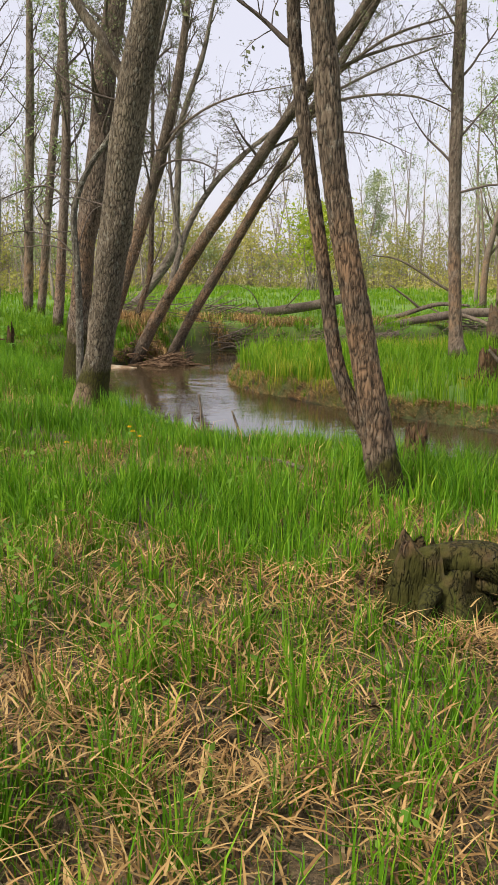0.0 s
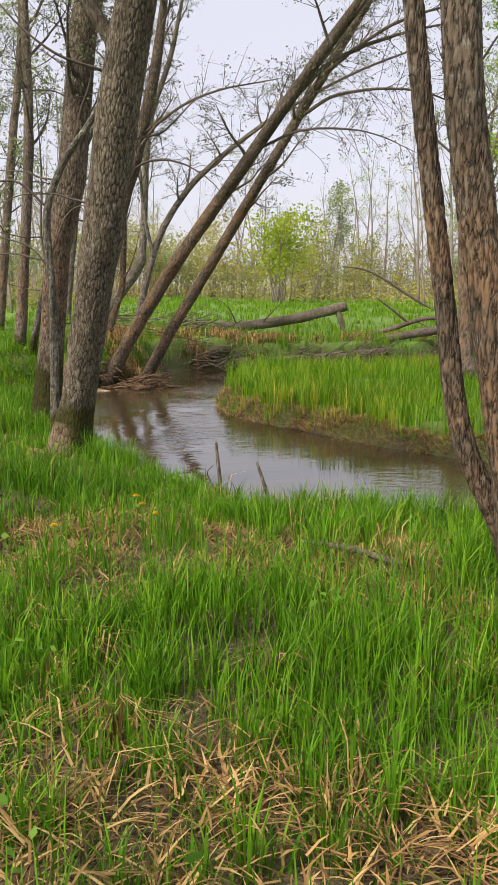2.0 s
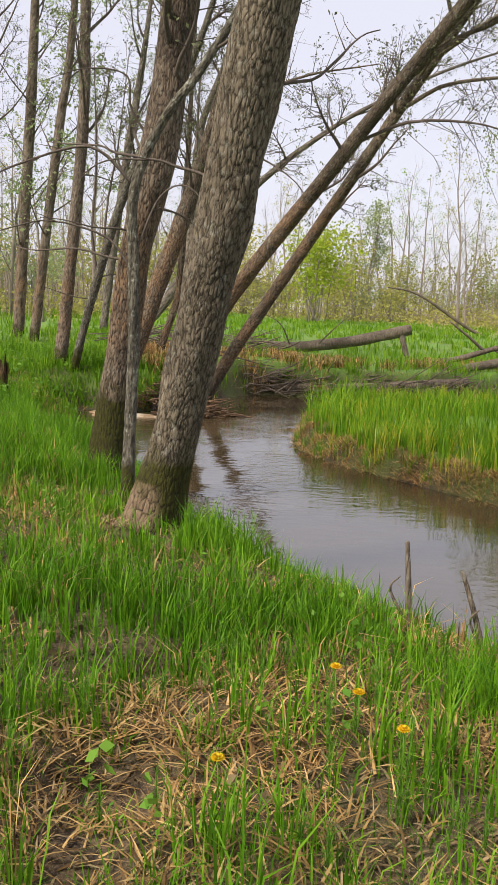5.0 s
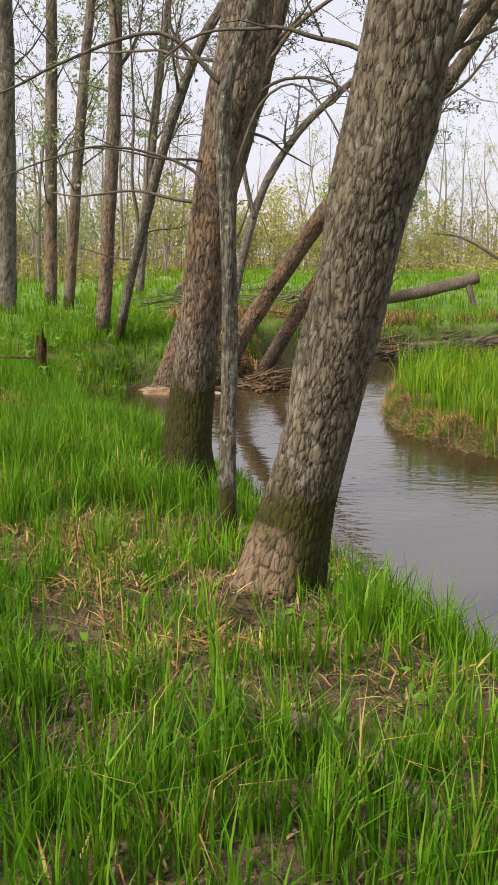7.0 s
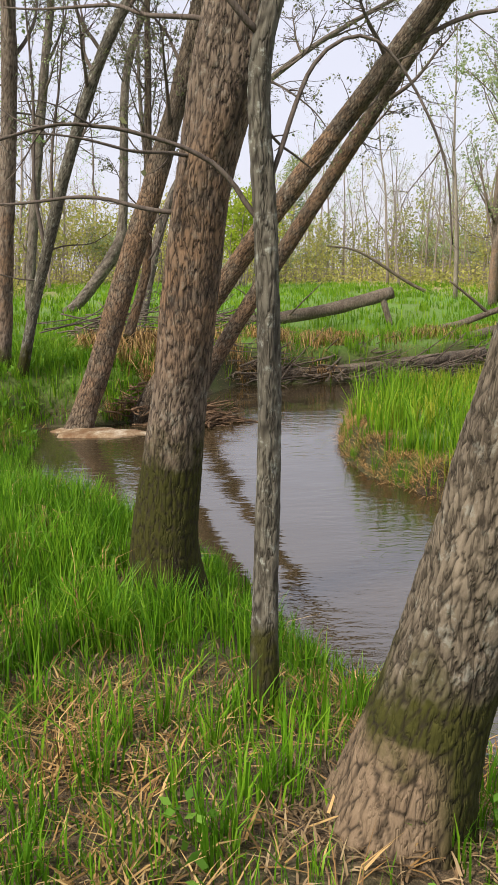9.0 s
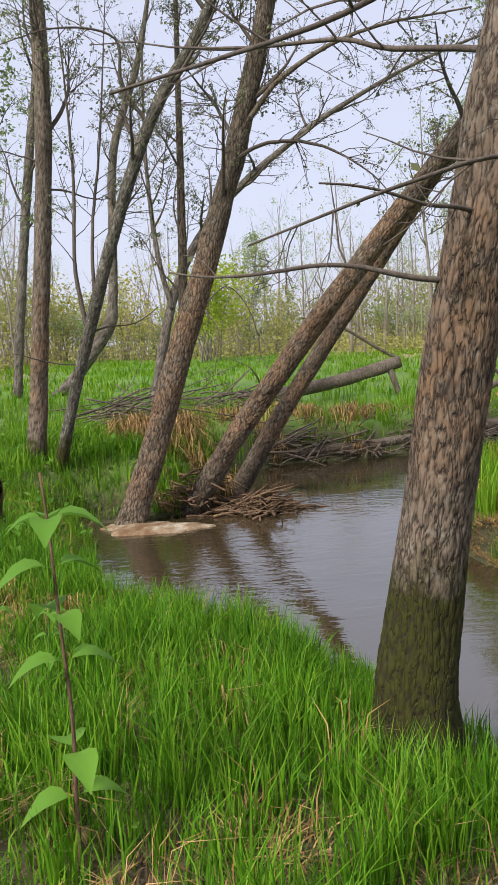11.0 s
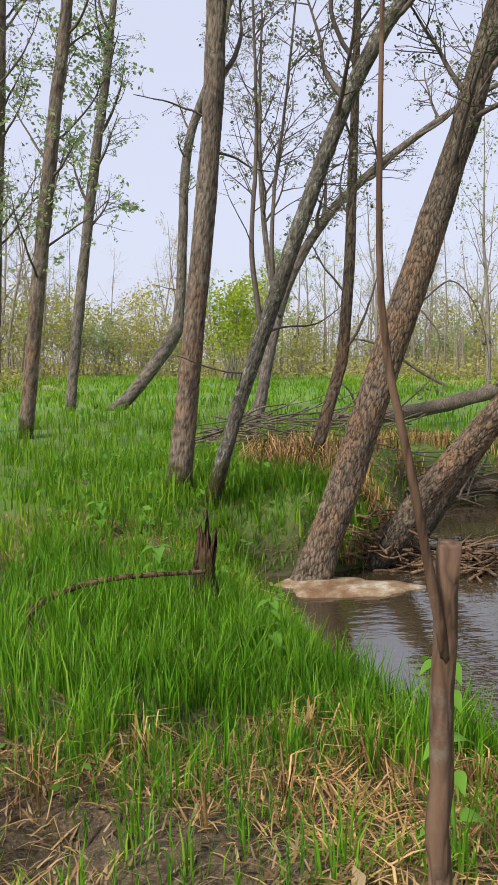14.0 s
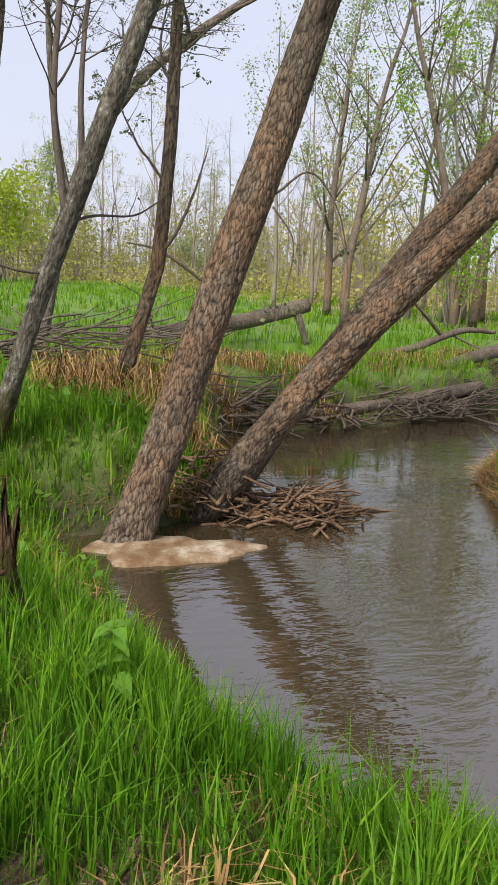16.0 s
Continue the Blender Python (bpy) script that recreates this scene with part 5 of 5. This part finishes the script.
log("fallen_log", [(0.5, 4.14, 0.12, 0.05), (0.75, 4.06, 0.17, 0.075), (0.95, 4.0, 0.13, 0.075), (1.35, 3.9, 0.03, 0.065), (2.0, 3.8, -0.02, 0.05)], STUMPWOOD, "moss-covered rotten root running from the stump", 20, 0.006, 76)
log("dead_branch", [(2.75, 11.6, 0.35, 0.02), (3.0, 11.5, 0.1, 0.03), (3.4, 11.4, -0.05, 0.03)], DEADWOOD, "pale dead branch leaning against the stump", 8, 0, 77, category="branch")


def drift(name, center, span, count, length, label, seed, lift=0.25, turn=0.0, rad=(0.006, 0.022), mat=DEADWOOD):
    """A heap of tangled sticks."""
    rr = np.random.default_rng(seed)
    top = thing(name, (*center[:2], center[2]), label, "driftwood", "drift heaps in the creek")
    heap = Pile()
    for k in range(count):
        a = turn + rr.normal(0, 0.7)
        px, py = rr.normal(0, span[0] * 0.42), rr.normal(0, span[1] * 0.42)
        h = lift * rr.uniform(0, 1) * max(0.15, 1 - (px / span[0]) ** 2 - (py / span[1]) ** 2)
        L = length * rr.uniform(0.4, 1.3)
        w = rambling((px - np.cos(a) * L / 2, py - np.sin(a) * L / 2, h), (np.cos(a), np.sin(a), rr.normal(0, 0.14)), L, rr.uniform(*rad), rr, 6, 0.22, 0.0, 0.5)
        w[:, 2] = np.maximum(w[:, 2], -0.02)
        if k < 24:
            Pile().add(*tube(spline(w, 9), 6, 0, seed, lump=0.15)).make("stick", mat, top)
        else:
            heap.add(*tube(w, 4))
    if heap.n:
        tagged(heap.make("brushwood", mat, top), kind="stuff")
    return top


RUSTWOOD = bark_material("wet_driftwood", (0.05, 0.03, 0.018), (0.19, 0.11, 0.06), (0.33, 0.22, 0.13), 0.0, None, 30, 0.1, 0.4)
drift("debris_raft", (-2.08, 16.98, LEVEL), (0.55, 0.36), 200, 0.42, "raft of tangled wet sticks caught at the leaning trunks", 81, 0.2, 0.25, (0.005, 0.018), RUSTWOOD)
drift("debris_raft", (-2.75, 17.25, LEVEL + 0.1), (0.5, 0.4), 80, 0.6, "heap of dead reeds and sticks between the trunks", 82, 0.4, 1.2, (0.004, 0.016), RUSTWOOD)
drift("log_jam", (0.9, 20.45, LEVEL + 0.06), (2.6, 0.35), 190, 1.2, "long band of bleached driftwood against the cut bank", 88, 0.22, 0.12, (0.005, 0.024))
drift("log_jam", (4.6, 22.2, LEVEL + 0.12), (2.4, 0.6), 110, 1.1, "heaped grey branches at the mouth of the bend", 89, 0.3, 0.6, (0.005, 0.02))
drift("log_jam", (-0.8, 20.4, LEVEL + 0.05), (1.6, 0.4), 190, 1.1, "grey tangle of driftwood along the far bank", 83, 0.4, 0.1, (0.005, 0.02))
drift("log_jam", (2.4, 21.2, LEVEL + 0.12), (2.2, 0.6), 200, 1.0, "broad jam of grey sticks and branches at the bend", 84, 0.22, 0.2, (0.005, 0.02))
drift("log_jam", (5.2, 22.6, -0.1), (2.0, 1.0), 50, 1.3, "loose pile of dead limbs on the bank", 85, 0.3, 0.3, (0.005, 0.02))
drift("brush_pile", (-3.3, 20.6, 0.12), (0.8, 0.5), 110, 0.9, "brush pile of dead reeds and branches behind the leaning trees", 86, 0.45, 0.2, (0.005, 0.02))
drift("brush_pile", (-1.5, 22.2, 0.12), (1.3, 0.5), 70, 1.2, "low tangle of dead branches in the meadow grass", 87, 0.4, 0.2, (0.006, 0.02))
drift("brush_pile", (-2.9, 19.9, 0.1), (1.5, 0.6), 24, 2.3, "fallen crown of thin dark bare branches behind the leaning trees", 94, 0.8, 0.15, (0.006, 0.014), TWIG)
drift("stick_heap", (0.6, 3.82, foot(0.6, 3.82) + 0.03), (0.35, 0.2), 30, 0.3, "scatter of pale dead sticks before the stump", 70, 0.05, 0.3, (0.003, 0.008))
rr = np.random.default_rng(90)
for k, (px, py, n, L) in enumerate([(-3.3, 18.7, 60, 0.6), (-3.1, 19.3, 40, 0.55), (-2.75, 17.5, 50, 0.5), (-2.35, 18.4, 30, 0.4), (-1.7, 20.3, 40, 0.45), (0.0, 20.6, 40, 0.45), (0.6, 21.3, 22, 0.4), (2.3, 22.0, 22, 0.4), (-1.0, 21.4, 22, 0.4), (3.8, 22.6, 22, 0.4)]):
    cx2, cy2 = px + rr.normal(0, 0.35, 12), py + rr.normal(0, 0.3, 12)
    b = tufts(cx2, cy2, n, 0.13, L * 0.85, 0.009, rr, (0.5, 0.98))
    b[2] += 0.05
    tagged(put("dead_reeds", *blade_mesh(*b, rr, 0.75), STRAW), "drooping clump of tan dead reeds", "reeds", "clumps of dead reeds", "stuff")

# the foam sheet against the trunk
fa = np.linspace(0, 2 * np.pi, 60, endpoint=False)
fr = 1 + 0.14 * np.sin(3 * fa + 1) + 0.1 * np.sin(5 * fa) + 0.05 * np.sin(11 * fa)
rows = []
for f, h in ((1.0, -0.01), (0.98, 0.01), (0.9, 0.018), (0.6, 0.028), (0.3, 0.03)):
    ex, ey = np.cos(fa) * fr * 0.52 * f, np.sin(fa) * fr * 0.25 * f
    rows.append(np.stack([ex + 0.15 * ey, ey - 0.25 * ex, h + 0.035 * (soft_noise(ex, ey, 0.14, 5) - 0.3) * (f < 0.95)], 1))
fv = np.concatenate(rows + [np.array([[0, 0, 0.034]])])
fq = np.array([[i * 60 + j, i * 60 + (j + 1) % 60, (i + 1) * 60 + (j + 1) % 60, (i + 1) * 60 + j] for i in range(4) for j in range(60)])
ft = np.array([[240 + j, 240 + (j + 1) % 60, 300] for j in range(60)])
foam = put("foam_sheet", fv, [fq, ft], FOAM)
foam.location = (-3.3, 16.52, LEVEL)
tagged(foam, "tan and cream dried foam floating against the trunk", "foam")


# ---- saplings, herbs, flowers ----
def sapling(rows, twig_rows, label, seed):
    c = np.array(rows, float)
    base = c[0, :3].copy()
    top = thing("sapling", base, label, "sapling", "bare saplings beside the walk")
    c[:, :3] -= base
    q = spline(c, 40)
    q[2:, :2] += np.random.default_rng(seed).normal(0, 0.0018, (38, 2))
    Pile().add(*tube(q, 12, 0, seed, lump=0.12)).make("stem", SHOOT, top)
    for s in twig_rows:
        w = np.array(s, float)
        w[:, :3] -= base
        Pile().add(*tube(spline(w, 14), 7, 0, seed, lump=0.1)).make("twig", SHOOT, top)


z0 = foot(-4.42, 11.15)
sapling([(-4.42, 11.12, z0 - 0.03, 0.007), (-4.41, 11.11, 0.35, 0.0065), (-4.42, 11.1, 0.6, 0.006), (-4.38, 11.1, 0.85, 0.0055), (-4.35, 11.1, 1.15, 0.0045), (-4.40, 11.07, 1.27, 0.0035), (-4.46, 11.04, 1.38, 0.003)],
        [[(-4.35, 11.1, 1.15, 0.005), (-4.34, 11.09, 1.19, 0.003)], [(-4.40, 11.1, 0.72, 0.005), (-4.44, 11.08, 0.8, 0.003)]], "thin crooked bare sapling at the path's edge", 91)
z0 = foot(-4.94, 10.88)
sapling([(-4.94, 10.9, z0 - 0.03, 0.009), (-4.945, 10.88, 0.4, 0.0078), (-4.94, 10.87, 0.9, 0.0072), (-4.94, 10.86, 1.225, 0.0072)],
        [[(-4.94, 10.86, 1.15, 0.0035), (-4.952, 10.855, 1.2, 0.003), (-4.968, 10.85, 1.27, 0.0026), (-4.985, 10.85, 1.36, 0.002), (-4.985, 10.85, 1.54, 0.001)]], "snapped bare sapling stem with one thin shoot", 92)


def herb(px, py, height, label, seed, pairs=5, leaf=0.11, stalk=WEED):
    """An upright herb with pairs of broad toothed leaves."""
    rr = np.random.default_rng(seed)
    z0 = foot(px, py)
    top = thing("tall_herb", (px, py, z0), label, "plant", "tall green herbs by the walk")
    stem = rambling((0, 0, -0.02), (0.02, 0, 1), height, 0.0065, rr, 10, 0.05, 0.02, 0.5)
    Pile().add(*tube(spline(stem, 20), 8)).make("stem", stalk, top)
    for k in range(pairs):
        f = 0.3 + 0.68 * k / (pairs - 1)
        p = stem[min(int(f * 9), 9), :3]
        turn = k * 1.57 + rr.uniform(0, 0.5)
        for side in ((0, np.pi) if k < pairs - 1 else (0, 1.6, 3.1, 4.7)):
            a = turn + side
            L = leaf * rr.uniform(0.75, 1.15) * (1.1 - 0.3 * f)
            d, s = np.array([np.cos(a), np.sin(a), 0]), np.array([-np.sin(a), np.cos(a), 0])
            rows = []
            for u, w in ((0.0, 0.008), (0.14, 0.012), (0.22, 0.2), (0.38, 0.3), (0.6, 0.27), (0.82, 0.13), (1.0, 0.004)):
                mid = p + d * L * u + np.array([0, 0, L * (0.45 * u - 0.75 * u * u)])
                lift = np.array([0, 0, L * w * 0.35])
                rows.append([mid + s * L * w + lift, mid, mid - s * L * w + lift])
            v = np.array(rows).reshape(-1, 3)
            q = [[i * 3 + j, i * 3 + j + 1, i * 3 + j + 4, i * 3 + j + 3] for i in range(6) for j in range(2)]
            put("leaf", v, np.array(q), WEED, top)
    return top


herb(-3.8, 10.38, 1.12, "tall green herb with broad paired leaves", 95, 6, 0.17, SHOOT)
herb(-4.27, 12.3, 0.62, "upright green herb at the bank's edge", 96, 5, 0.1)
herb(-4.16, 11.05, 0.36, "low broad-leaved green herb", 97, 4, 0.14)
herb(-4.55, 10.95, 0.3, "low young green herb", 98, 4, 0.1)
herb(-4.85, 15.3, 0.3, "bright young green herb in the bank grass", 100, 5, 0.14)
herb(-5.2, 16.4, 0.28, "bright young green herb in the bank grass", 101, 5, 0.14)
herb(-4.38, 14.2, 0.34, "upright green herb at the bank's edge", 102, 5, 0.12)
herb(-3.95, 11.5, 0.42, "young green herb in tall grass", 99, 4, 0.1)
for k, (px, py) in enumerate([(-1.12, 6.76), (-1.07, 6.6), (-0.98, 6.39), (-1.46, 6.25)]):
    z0 = foot(px, py)
    top = thing("dandelion", (px, py, z0), "yellow dandelion in bloom in the grass", "flower", "dandelions in the grass")
    Pile().add(*tube(np.array([(0, 0, -0.01, 0.002), (0.005, 0, 0.09, 0.002), (0.0, 0, 0.17, 0.002)]), 6)).make("stem", WEED, top)
    a = np.linspace(0, 2 * np.pi, 26, endpoint=False)
    head = Pile()
    for ring, (rad, up) in enumerate(((0.021, 0.004), (0.016, 0.009), (0.009, 0.012))):
        for t in a + ring * 0.1:
            d, s = np.array([np.cos(t), np.sin(t), 0]), np.array([-np.sin(t), np.cos(t), 0])
            c = np.array([0, 0, 0.17])
            head.add(np.array([c, c + d * rad * 0.6 + s * 0.002 + [0, 0, up], c + d * rad + [0, 0, up], c + d * rad * 0.6 - s * 0.002 + [0, 0, up]]), [[0, 1, 2, 3]])
    head.make("flower_head", DANDELION, top)

# a pale house far behind the trees
house = thing("house", (2.2, 125, 0), "small pale house far behind the bushes", "house")
for nm, v0, v1, mat in (("wall", (-4, -3, 0), (4, 3, 2.6), PALE),):
    bm = bmesh.new()
    bmesh.ops.create_cube(bm, size=1, matrix=Matrix.Translation([(a + b) / 2 for a, b in zip(v0, v1)]) @ Matrix.Diagonal((*[b - a for a, b in zip(v0, v1)], 1)))
    me = bpy.data.meshes.new(nm)
    bm.to_mesh(me)
    me.materials.append(mat)
    new(nm, me).parent = house
put("roof", [(-4.4, -3.4, 2.6), (4.4, -3.4, 2.6), (4.4, 3.4, 2.6), (-4.4, 3.4, 2.6), (-4.4, 0, 4.2), (4.4, 0, 4.2)], [np.array([[0, 1, 5, 4], [2, 3, 4, 5]]), np.array([[0, 4, 3], [1, 2, 5]])], DEADWOOD, house, False)
